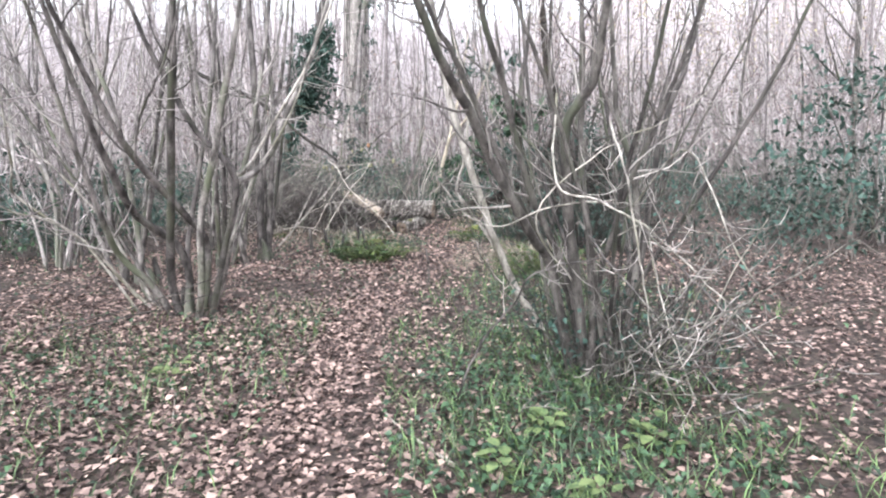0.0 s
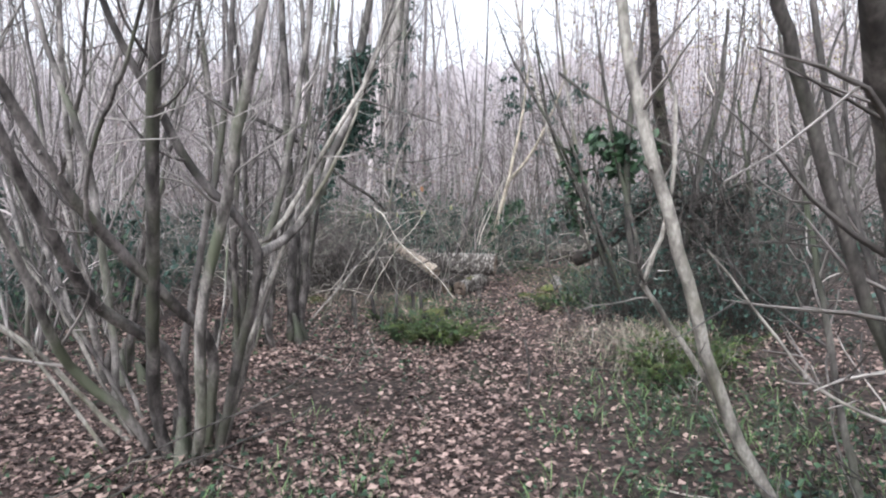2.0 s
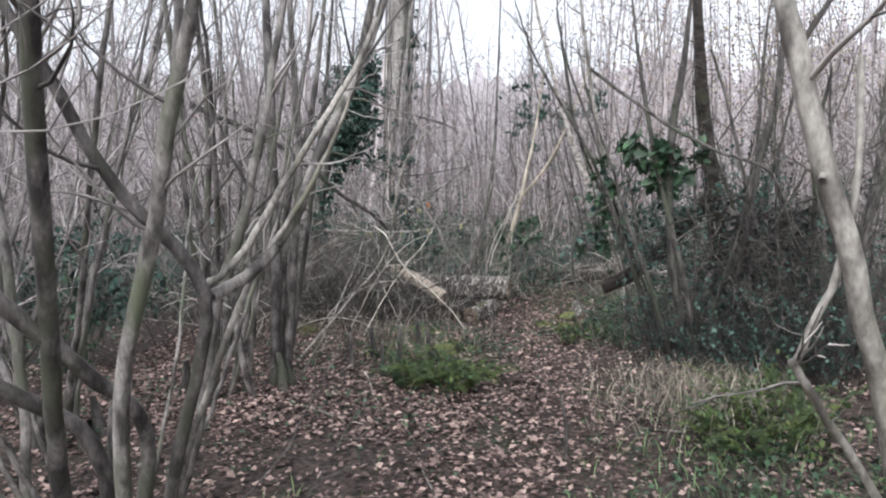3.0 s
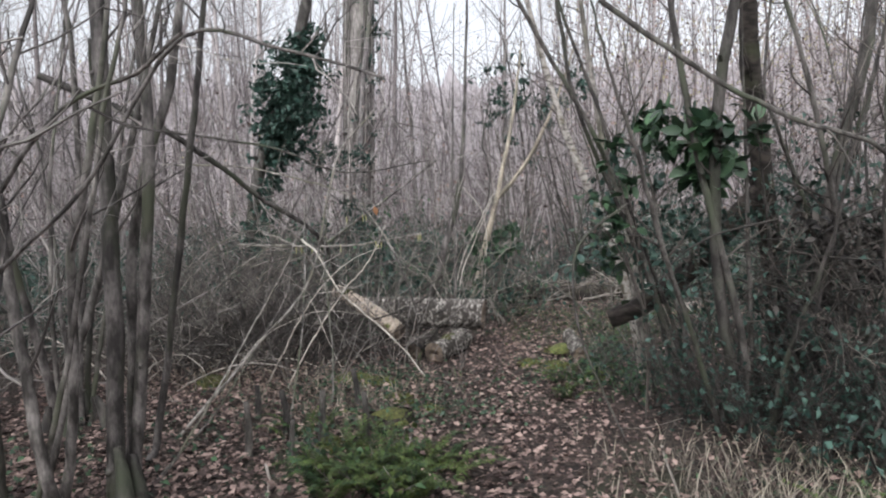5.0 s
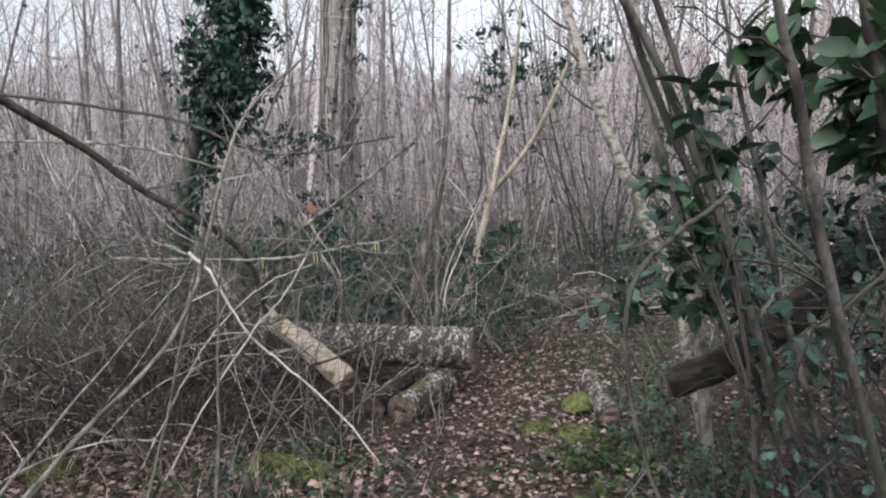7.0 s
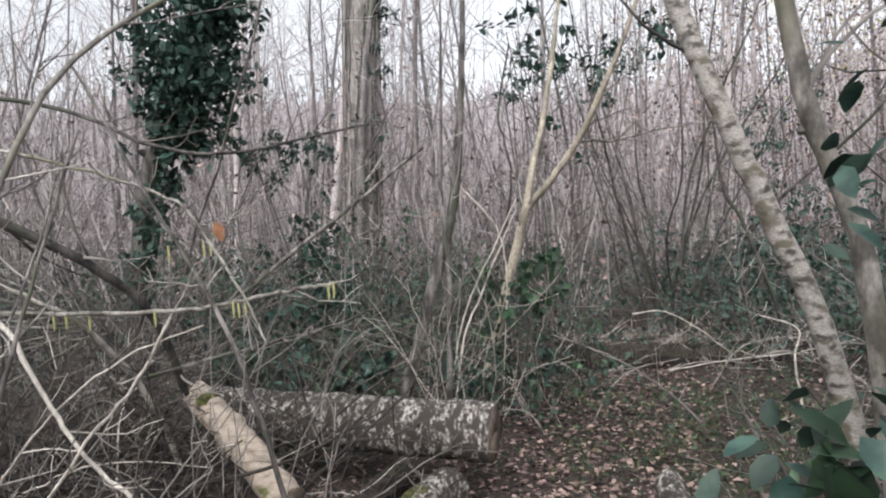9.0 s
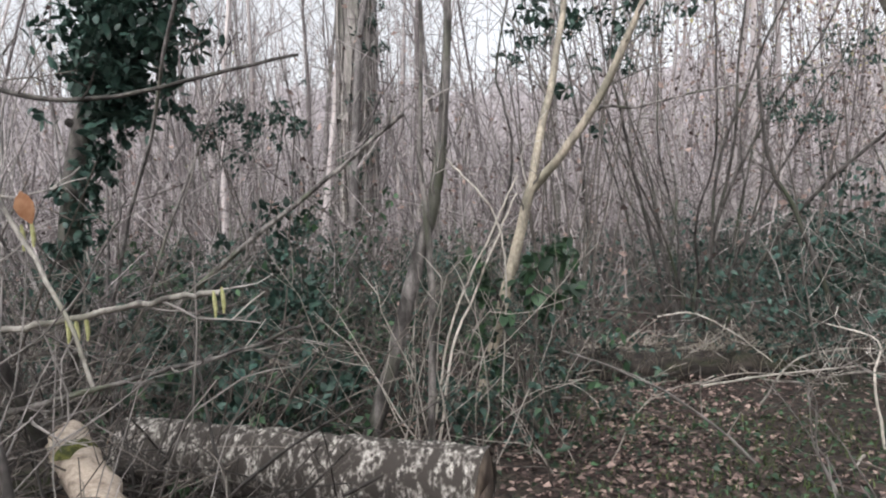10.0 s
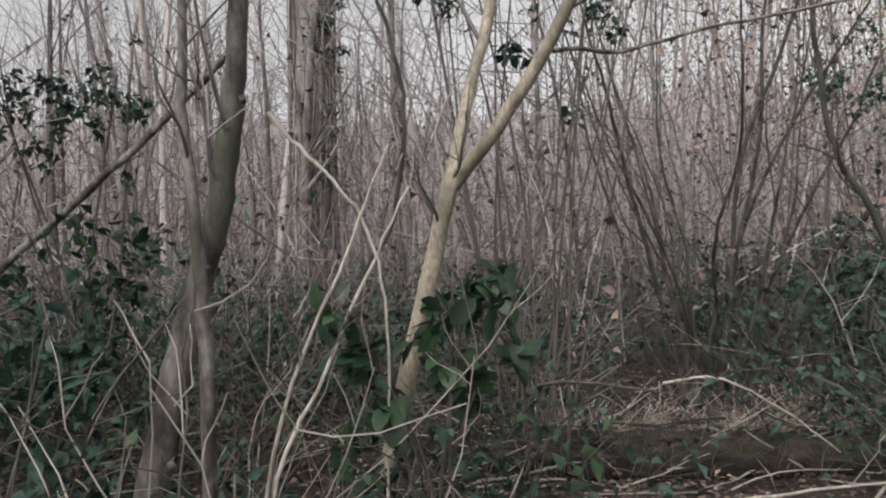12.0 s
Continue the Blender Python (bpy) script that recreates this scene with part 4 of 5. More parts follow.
# ivy-clad tree
ivy = tree("ivy_tree", "leaning tree trunk thickly clad in dark green ivy", (-3.5, 15, 0), [(-3.55, 15, -0.1), (-3.32, 15, 1.93), (-2.75, 15, 3.5), (-2.45, 15, 4.6)], [], 45, HAZEL_DARK, TWIG_DARK, r=(0.09, 0.07), count=6)
ib, rngI = Buf(), np.random.default_rng(46)
for q in np.linspace(0, 1, 10):
    evergreen_leaves(ib, rngI, (-2.95 + 0.42 * q, 14.9, 2.5 + 1.35 * q), 0.32 + 0.3 * math.sin(3.1 * q), 520, 0.085)
for q in range(6):
    evergreen_leaves(ib, rngI, (-3.42 + 0.08 * q, 14.92, 1.0 + 0.28 * q), 0.24, 150, 0.08)
part("ivy", ib, GREENLEAF, ivy, "dense dark green ivy leaves")


# ---- thickets, bushes and brushwood ----
def thicket(name, base, n, h, label, seed, mat=None, spread=0.5, arch=-0.9, radius=0.006, leaves=0, leaf_mat=None, leaf=0.06, level=1, joined=False, n_seg=4):
    """Arching canes out of one patch of ground, tangled together."""
    rng = np.random.default_rng(seed)
    top = thing(name, (base[0], base[1], 0), label, "bush")
    b, lf = Buf(), Buf()
    for _ in range(n):
        a, q = rng.uniform(0, 6.28), spread * rng.random() ** 0.5
        x, y = base[0] + q * math.cos(a), base[1] + q * math.sin(a)
        L = rng.uniform(0.5, 1.1) * h
        a += rng.normal(0, 0.8)
        w = wander(rng, (x, y, float(ground_z(x, y)) - 0.03), (0.5 * math.cos(a), 0.5 * math.sin(a), 1), L, 8, 0.13, arch * rng.random())
        w = w[[clear(p[0], p[1], 0.45) for p in w]]
        if len(w) < 4:
            continue
        r = np.linspace(radius * rng.uniform(0.6, 1.4), 0.002, len(w))
        one = b if joined else Buf()
        one.tube(w, r, 4)
        if level:
            twigs(one, rng, w, r, 4, h * 0.3, 0.25, 0.9, level - 1, 0.1, n_seg=n_seg)
        if not joined:
            part("cane", one, mat or TWIG, top)
        if leaves:
            m = w[rng.integers(2, len(w), leaves)] + rng.normal(0, 0.06, (leaves, 3))
            lf.leaves(m, rng.normal(0, 1, (leaves, 3)), rng.normal(0, 0.5, (leaves, 3)) + np.array([0, 0, 1]), leaf * rng.uniform(0.6, 1.3, leaves), leaf * 0.6 * rng.uniform(0.7, 1.2, leaves))
    if joined:
        part("cane_tangle", b, mat or TWIG, top)
    if leaves and lf.v:
        part("foliage", lf, leaf_mat or GREENLEAF, top)
    return top


for i, (x, y, n, h) in enumerate([(-2.6, 12.0, 40, 1.3), (-3.4, 12.6, 46, 1.7), (-2.6, 12.9, 30, 1.3), (-4.3, 11.0, 40, 1.6)]):
    thicket("brushwood", (x, y), n, h, "grey tangle of dead brushwood and arching twigs", 60 + i, TWIG_DARK if i else TWIG, 0.7, -1.6)
def tangle(base, n, size, length, label, seed, mat, height=1.3):
    """Dead sprays lying every way over one another."""
    rng = np.random.default_rng(seed)
    top = thing("brushwood", (base[0], base[1], 0), label, "brushwood")
    for _ in range(n):
        a = rng.uniform(0, 6.28)
        p = np.array([base[0] + rng.normal(0, size), base[1] + rng.normal(0, size * 0.7), 0.0])
        p[2] = float(ground_z(p[0], p[1])) + rng.uniform(0.0, 1) ** 1.6 * height * 0.6
        L = length * rng.uniform(0.5, 1.2)
        w = wander(rng, p, (math.cos(a), math.sin(a) * 0.7, rng.uniform(0.0, 1.4)), L, 6, 0.07, rng.uniform(-0.7, 0.3))
        w[:, 2] = np.maximum(w[:, 2], ground_z(w[:, 0], w[:, 1]) + 0.01)
        w = w[[clear(q[0], q[1], 0.5) for q in w]]
        if len(w) < 4:
            continue
        r = np.linspace(rng.uniform(0.004, 0.011), 0.003, len(w))
        one = Buf()
        one.tube(w, r, 4)
        bough = part("bough", one, mat, top)
        tw = Buf()
        twigs(tw, rng, w, r, 6, L * 0.35, 0.2, 0.8, 0, 0.05, 3, 0.08, 3)
        part("twig_spray", tw, mat, bough)
    return top


for i, (x, y, n, s, L) in enumerate([(-2.6, 12.3, 40, 0.45, 1.2), (-3.4, 12.6, 40, 0.6, 1.4), (-1.5, 13.6, 26, 0.5, 1.1), (-4.2, 11.0, 30, 0.7, 1.3), (-2.9, 14.0, 30, 0.7, 1.2), (1.9, 9.3, 26, 0.5, 1.0), (2.6, 11.5, 26, 0.6, 1.0), (3.2, 14.3, 26, 0.7, 1.1), (-0.3, 15.4, 18, 0.5, 0.9), (-1.2, 15.6, 26, 0.6, 1.5), (-2.6, 15.2, 26, 0.6, 1.5), (0.8, 18.6, 26, 0.6, 1.4), (-0.4, 17.3, 26, 0.7, 1.5), (-3.6, 13.2, 26, 0.6, 1.6), (-2.0, 12.6, 18, 0.4, 1.5), (3.4, 16.2, 26, 0.7, 1.4)]):
    tangle((x, y), n, s, L, "bleached dead boughs lying tangled in the wood", 160 + i, TWIG if i % 4 == 3 else TWIG_DARK)
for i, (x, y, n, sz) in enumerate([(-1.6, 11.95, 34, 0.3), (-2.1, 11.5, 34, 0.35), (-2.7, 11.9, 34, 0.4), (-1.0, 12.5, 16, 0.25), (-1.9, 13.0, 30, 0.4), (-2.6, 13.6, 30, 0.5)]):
    tangle((x, y), n, sz, 0.9, "near-black dead twigs heaped beside the logs", 240 + i, DEADTWIG, 0.8)
for i, (x, y, n, h) in enumerate([(-0.35, 13.75, 12, 1.4), (-0.75, 14.3, 8, 2.0), (0.35, 14.1, 6, 0.9), (-1.5, 14.3, 14, 1.4), (-1.2, 12.1, 5, 0.9)]):
    thicket("bramble_canes", (x, y), n, h, "upright pale sprouts and dead canes behind the logs", 70 + i, TWIG_DARK if i == 3 else CANE, 0.25, -0.2, 0.005)
for i, (x, y, n, h, g) in enumerate([(-0.15, 14.3, 14, 1.0, 16), (-2.2, 15.2, 26, 1.3, 18), (-3.6, 16.5, 30, 1.6, 18), (-1.2, 16.5, 24, 1.1, 18), (0.6, 17.5, 20, 1.0, 16), (3.6, 17.0, 30, 1.4, 18),
                                     (4.0, 14.5, 30, 1.2, 18), (-4.5, 14.5, 30, 1.3, 18), (2.6, 12.4, 20, 0.9, 14), (-5.0, 9.0, 26, 1.3, 16), (3.4, 7.0, 26, 1.4, 16), (-5.5, 6.0, 26, 1.3, 16), (1.1, 11.6, 9, 0.6, 10),
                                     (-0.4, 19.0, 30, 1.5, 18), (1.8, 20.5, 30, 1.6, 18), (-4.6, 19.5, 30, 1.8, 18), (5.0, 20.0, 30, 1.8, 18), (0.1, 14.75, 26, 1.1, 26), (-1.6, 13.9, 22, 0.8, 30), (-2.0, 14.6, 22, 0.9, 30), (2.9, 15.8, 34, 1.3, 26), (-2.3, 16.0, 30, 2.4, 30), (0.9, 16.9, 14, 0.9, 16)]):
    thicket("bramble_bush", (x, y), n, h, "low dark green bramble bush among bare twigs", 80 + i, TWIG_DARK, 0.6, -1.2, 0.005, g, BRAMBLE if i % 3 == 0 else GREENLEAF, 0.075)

def leafy(name, label, base, blobs, seed, mat, stems=6):
    rng = np.random.default_rng(seed)
    top = thing(name, (base[0], base[1], 0), label, "bush")
    for k in range(stems):
        bx, by, bz = blobs[k % len(blobs)][0]
        line = smooth_line([(base[0] + rng.normal(0, 0.08), base[1] + rng.normal(0, 0.08), -0.05), ((base[0] + bx) / 2 + rng.normal(0, 0.1), (base[1] + by) / 2, bz * 0.5), (bx + rng.normal(0, 0.1), by, bz + 0.2)], 5)
        sb = Buf()
        sb.tube(line, np.linspace(0.012, 0.005, len(line)), 5)
        part("stem", sb, TWIG_DARK, top)
    fb2 = Buf()
    for c, size, n, leaf in blobs:
        evergreen_leaves(fb2, rng, c, size, n, leaf)
    part("foliage", fb2, mat, top)
    return top


leafy("bramble_bush", "bramble bush with broad mid-green leaves behind the log", (0.1, 14.5), [((-0.15, 14.4, 0.95), 0.25, 90, 0.10), ((0.25, 14.5, 1.0), 0.28, 100, 0.10), ((0.45, 14.6, 1.1), 0.2, 50, 0.10), ((0.0, 14.6, 0.6), 0.4, 110, 0.08)], 171, BRAMBLE)
leafy("ivy_sapling", "thin sapling topped with dark ivy leaves", (0.6, 16.2), [((0.3, 16, 3.3), 0.5, 130, 0.09), ((1.0, 16.1, 3.2), 0.5, 130, 0.09), ((0.9, 16.3, 2.5), 0.4, 50, 0.08), ((1.7, 16.4, 3.4), 0.5, 90, 0.09)], 172, GREENLEAF)
leafy("ivy_sapling", "thin sapling hung with dark ivy sprays high up", (0.45, 16.4), [((0.15, 15.9, 2.95), 0.26, 150, 0.055), ((0.6, 16.3, 3.1), 0.3, 170, 0.055), ((1.2, 16.9, 2.98), 0.3, 190, 0.055), ((1.5, 17.0, 3.3), 0.3, 150, 0.055)], 179, GREENLEAF, 8)
leafy("ivy_sapling", "thin sapling hung with dark ivy sprays high up", (2.95, 17.1), [((2.8, 17.0, 2.5), 0.3, 190, 0.055), ((3.3, 17.1, 2.4), 0.32, 190, 0.055), ((3.6, 17.2, 3.0), 0.35, 170, 0.055)], 180, GREENLEAF, 6)
leafy("ivy_sapling", "sapling with flat sprays of blue-green leaves", (-2.2, 15.9), [((-2.4, 15.8, 2.3), 0.3, 330, 0.06), ((-1.9, 15.9, 2.35), 0.3, 260, 0.06), ((-2.1, 15.9, 1.3), 0.5, 220, 0.09), ((-2.5, 15.9, 0.7), 0.5, 200, 0.08)], 173, GREENLEAF)
leafy("holly_bush", "dark holly bush deep in shade", (-1.7, 14.2), [((-1.8, 14.2, 0.4), 0.45, 320, 0.085), ((-1.25, 14.35, 0.35), 0.32, 260, 0.085), ((-1.55, 14.7, 0.95), 0.32, 260, 0.08), ((-2.3, 14.5, 0.6), 0.45, 260, 0.08)], 174, GREENLEAF)
leafy("holly_bush", "dark evergreen bush beside the fan of stems", (3.3, 17.2), [((3.2, 17.0, 0.9), 0.6, 300, 0.08), ((3.8, 17.4, 1.3), 0.7, 320, 0.08), ((3.0, 16.4, 0.4), 0.4, 160, 0.07)], 175, GREENLEAF)
leafy("holly_bush", "dark evergreen bush standing behind the brushwood", (-4.4, 9.5), [((-4.4, 9.5, 0.7), 0.6, 300, 0.08), ((-4.8, 10.0, 1.1), 0.6, 260, 0.08)], 176, GREENLEAF)
leafy("holly_bush", "dark evergreen bush far behind the hazels", (-6.0, 9.0), [((-6.0, 9.0, 0.9), 0.8, 420, 0.09), ((-6.6, 9.5, 0.8), 0.8, 380, 0.09)], 177, GREENLEAF)
leafy("holly_bush", "dark evergreen bush far behind the hazels", (4.8, 8.0), [((4.8, 8.0, 1.2), 0.9, 420, 0.09), ((5.4, 8.6, 2.0), 0.9, 380, 0.09)], 178, GREENLEAF)

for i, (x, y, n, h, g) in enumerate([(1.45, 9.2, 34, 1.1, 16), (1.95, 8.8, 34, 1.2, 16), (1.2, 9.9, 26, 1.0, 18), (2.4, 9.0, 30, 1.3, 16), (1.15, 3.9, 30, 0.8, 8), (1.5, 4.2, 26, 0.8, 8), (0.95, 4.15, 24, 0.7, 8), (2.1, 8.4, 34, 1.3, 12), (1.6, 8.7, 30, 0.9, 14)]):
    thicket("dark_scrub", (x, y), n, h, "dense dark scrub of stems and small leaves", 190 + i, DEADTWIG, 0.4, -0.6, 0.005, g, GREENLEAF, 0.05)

for i, (x, y, n, h) in enumerate([(-2.2, 11.9, 34, 1.1), (-1.9, 11.5, 20, 0.8), (-2.9, 11.6, 30, 1.0), (-3.5, 11.5, 24, 1.2)]):
    thicket("brushwood", (x, y), n, h, "dark tangle of dead twigs beside the logs", 220 + i, DEADTWIG if i % 2 == 0 else TWIG_DARK, 0.5, -1.4, 0.005)
for i, (x, y, n, h) in enumerate([(-1.2, 11.35, 8, 1.5), (-0.95, 11.5, 5, 1.2), (-1.75, 10.9, 6, 1.4), (-0.6, 11.6, 3, 0.7), (1.35, 12.0, 6, 1.0), (1.7, 13.2, 7, 1.0)]):
    thicket("hazel_sprouts", (x, y), n, h, "thin grey upright sprouts growing before the logs", 230 + i, TWIG, 0.25, -0.25, 0.005)

# black heap of dead twigs within the thicket
rngM = np.random.default_rng(610)
black = thing("dead_twig_heap", (1.85, 9.35, 0), "black heap of dead twigs and leaves in the thicket", "brushwood")
for i in range(90):
    a = rngM.uniform(0, 6.28)
    p = np.array([1.95 + rngM.normal(0, 0.36), 9.4 + rngM.normal(0, 0.26), 0.0])
    p[2] = rngM.uniform(0.0, 1.55)
    w = wander(rngM, p, (math.cos(a), 0.6 * math.sin(a), rngM.uniform(-0.3, 0.9)), rngM.uniform(0.5, 1.1), 5, 0.14, -0.4)
    w[:, 2] = np.maximum(w[:, 2], ground_z(w[:, 0], w[:, 1]) + 0.01)
    r = np.linspace(rngM.uniform(0.004, 0.010), 0.003, len(w))
    tb = Buf()
    tb.tube(w, r, 4)
    bough = part("bough", tb, DEADTWIG, black)
    tb = Buf()
    twigs(tb, rngM, w, r, 8, 0.4, 0.15, 0.9, 0, 0.0, 3, 0.1, 3)
    part("twig_spray", tb, DEADTWIG, bough)
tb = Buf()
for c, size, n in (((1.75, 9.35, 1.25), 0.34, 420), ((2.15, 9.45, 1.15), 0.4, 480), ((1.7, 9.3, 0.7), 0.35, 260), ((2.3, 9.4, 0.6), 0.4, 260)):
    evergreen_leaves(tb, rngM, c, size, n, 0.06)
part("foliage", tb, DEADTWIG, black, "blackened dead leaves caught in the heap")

# repeats of the undergrowth fill the wood between the trees
rngU = np.random.default_rng(90)
under = [thicket("bramble_thicket", (0, 40), 44, 1.6, "dry bramble and dead bracken tangle in the wood", 91, TWIG_DARK, 0.9, -1.0, 0.007, joined=True, n_seg=3),
         thicket("bramble_thicket", (3, 40), 40, 2.2, "dry bramble and dead bracken tangle in the wood", 92, TWIG_HAZED, 0.9, -0.4, 0.008, joined=True, n_seg=3),
         thicket("evergreen_bush", (6, 40), 34, 1.5, "dark evergreen bush in the wood", 93, TWIG_DARK, 0.8, -0.8, 0.006, 30, GREENLEAF, 0.085, joined=True, n_seg=2)]
for u in under:
    u["group"] = "undergrowth of the wood"
placed = 0
while placed < 84:
    x, y = rngU.uniform(-15, 15), rngU.uniform(5, 30)
    if abs(x - path_x(y)) < 1.5 and y < 19 or (abs(x) < 3.4 and y < 15) or (abs(x) < 7 and y < 9) or (abs(x) < 1.5 and y < 16.5) or abs(x) > 3 + y * 0.75:
        continue
    src = under[rngU.choice(3, p=[0.33, 0.32, 0.35])]
    copy_thing(src, pose(x, y, float(ground_z(x, y)), 0, 0, rngU.uniform(0, 360)) @ Matrix.Scale(rngU.uniform(0.8, 1.3), 4))
    placed += 1

for x, y in [(-3.0, 17.5), (-1.2, 18.2), (-5.0, 16.5), (4.5, 16.0), (5.5, 14.0), (3.4, 19.2), (0.2, 19.8), (-6.0, 13.5), (-7.0, 11.0), (6.5, 11.0), (-4.0, 20.0), (5.6, 18.0)]:
    copy_thing(under[2], pose(x, y, float(ground_z(x, y)), 0, 0, rngU.uniform(0, 360)) @ Matrix.Scale(rngU.uniform(0.8, 1.2), 4))

# coppice of many thin stems beside the far log
rngD = np.random.default_rng(51)
coppice((2.15, 18.0), random_stems(rngD, (2.15, 18.0), 19, 0.6, (2.4, 5.0), (0.010, 0.026), 0.35, (), 0.10), "fan of thin hazel stems from one stool", 52, count=6, length=0.6, mat=HAZEL_DARK, tmat=TWIG_DARK)


# ---- ferns and low green plants ----
def fern(base, n, size, label, seed, mat=FERN):
    rng = np.random.default_rng(seed)
    z0 = float(ground_z(base[0], base[1]))
    top = thing("fern", (base[0], base[1], z0), label, "fern")
    for _ in range(n):
        a = rng.uniform(0, 6.28)
        q = rng.uniform(0, size * 0.7)
        p = np.array([base[0] + q * math.cos(a), base[1] + q * math.sin(a), z0])
        w = wander(rng, p, (math.cos(a) * 0.5, math.sin(a) * 0.5, 1.0), size * rng.uniform(0.6, 1.3), 10, 0.08, -1.3)
        b = Buf()
        b.tube(w, np.linspace(0.003, 0.001, len(w)), 3)
        tan = np.gradient(w, axis=0)
        side = np.cross(tan, [0, 0, 1.0])
        side /= np.linalg.norm(side, axis=1)[:, None] + 1e-9
        idx = np.repeat(np.arange(1, len(w)), 6)
        c = w[idx] + tan[idx] * np.tile([0, 0, 0.33, 0.33, 0.66, 0.66], len(w) - 1)[:, None]
        d = side[idx] * np.tile([1, -1, 1, -1, 1, -1], len(w) - 1)[:, None] + unit(tan.mean(0)) * 0.5 + rng.normal(0, 0.25, (len(idx), 3))
        L = size * 0.2 * (1.1 - idx / len(w)) * rng.uniform(0.6, 1.2, len(idx))
        b.leaves(c, d, np.tile([0, 0, 1.0], (len(c), 1)), L, L * 0.35 + 0.004, 0.1, 0.15)
        part("frond", b, mat, top)
    return top


for i, (x, y, n, s) in enumerate([(-0.85, 8.75, 26, 0.36), (-1.1, 8.95, 22, 0.36), (-0.75, 9.05, 18, 0.32), (-1.3, 8.8, 14, 0.3), (0.95, 7.2, 22, 0.4), (1.3, 7.5, 20, 0.4), (0.55, 11.0, 12, 0.3), (0.35, 10.6, 8, 0.25), (-1.6, 9.6, 10, 0.28)]):
    fern((x, y), n, s, "low yellow-green fern clump growing in leaf litter", 100 + i)


for i, (x, y, n, h) in enumerate([(-0.95, 8.9, 14, 0.28), (-1.2, 9.2, 10, 0.26), (1.1, 7.3, 14, 0.4), (0.75, 11.6, 12, 0.35), (0.5, 11.0, 10, 0.3), (0.95, 10.6, 12, 0.4)]):
    thicket("low_bramble", (x, y), n, h, "low bramble with small yellow-green leaves in litter", 130 + i, TWIG, 0.3, -1.0, 0.003, 26, BRAMBLE if i % 2 else FERN, 0.05)


# ---- woodland round about: repeats of a few grown trees ----
def grown_coppice(seed, n, h, mat, tmat, label):
    rng = np.random.default_rng(seed)
    top = thing("hazel_coppice", (0, 0, 0), label, "tree", "hazels of the wood")
    for r0, r1, pts in random_stems(rng, (0, 0), n, 0.7, h, (0.008, 0.026), 0.4, (), 0.10):
        line, r = stem_lines(pts, r0, r1, rng, None, 0, 2)
        b = Buf()
        b.tube(line, r, 5)
        ob = part("stem", b, mat, top)
        tb = Buf()
        twigs(tb, rng, line, r, 8, 1.0, 0.15, 1.0, 1, 0.2, n_seg=3, wob=0.2)
        part("twig_spray", tb, tmat, ob)
    return top


def grown_tree(seed, h, r, mat, tmat, label):
    rng = np.random.default_rng(seed)
    top = thing("young_tree", (0, 0, 0), label, "tree", "bare trees of the wood")
    w = wander(rng, (0, 0, -0.1), (rng.normal(0, 0.05), rng.normal(0, 0.05), 1), h, 9, 0.035, 0.05)
    line, rr = stem_lines([tuple(q) for q in w], r, r * 0.35, rng, None, 0, 2)
    b = Buf()
    b.tube(line, rr, 7)
    part("trunk", b, mat, top)
    for _ in range(9):
        i = rng.integers(len(line) // 4, len(line) - 2)
        a = rng.uniform(0, 6.28)
        lw = wander(rng, line[i], (math.cos(a), math.sin(a), 0.9), h * rng.uniform(0.15, 0.3), 6, 0.12, 0.5)
        lr = np.linspace(rr[i] * 0.5, 0.004, len(lw))
        lbuf = Buf()
        lbuf.tube(lw, lr, 4)
        limb = part("limb", lbuf, mat, top)
        tb = Buf()
        twigs(tb, rng, lw, lr, 8, h * 0.12, 0.15, 0.8, 1, 0.3, n_seg=3)
        part("twig_spray", tb, tmat, limb)
    return top


kinds = [grown_coppice(201, 13, (3.5, 6.0), MIDBARK, TWIG_HAZED, "bare hazel coppice of slender grey-brown stems"),
         grown_coppice(202, 10, (3.0, 5.5), MIDBARK, TWIG_HAZED, "bare hazel coppice of slender grey-brown stems"),
         grown_coppice(203, 15, (2.5, 5.0), MIDBARK, TWIG_HAZED, "bare hazel coppice of slender grey-brown stems"),
         grown_tree(204, 8.0, 0.075, MIDBARK, TWIG_HAZED, "young bare tree with a straight grey trunk"),
         grown_tree(205, 9.5, 0.11, MIDBARK, TWIG_HAZED, "young bare tree with a straight grey trunk"),
         grown_tree(206, 7.0, 0.05, HAZEL_DARK, TWIG_HAZED, "young bare tree with a straight dark trunk")]
rngW = np.random.default_rng(300)
spots = []
for tries in range(6000):
    if len(spots) >= 84:
        break
    x, y = rngW.uniform(-22, 22), rngW.uniform(-4, 34)
    half = 2.8 if y < 13 else 0.8
    if abs(x - path_x(y)) < half and y < 24 or (abs(x) < 3.6 and 4 < y < 19.5) or (y < 8 and abs(x) > 12):
        continue
    if y < 4 and abs(x) < 3.2:
        continue
    if any((x - a) ** 2 + (y - b) ** 2 < 1.7 for a, b in spots):
        continue
    spots.append((x, y))
for i, (x, y) in enumerate(spots):
    src = kinds[rngW.choice(6, p=[0.25, 0.25, 0.26, 0.1, 0.06, 0.08])]
    m = pose(x, y, float(ground_z(x, y)), 0, 0, rngW.uniform(0, 360)) @ Matrix.Scale(rngW.uniform(0.8, 1.2), 4)
    copy_thing(src, m)
for src, (x, y) in zip(kinds, [(-4.6, 21), (3.4, 22), (-6.5, 17.5), (1.0, 24), (-2.9, 22.5), (5.6, 18.6)]):
    src.location = (x, y, float(ground_z(x, y)))

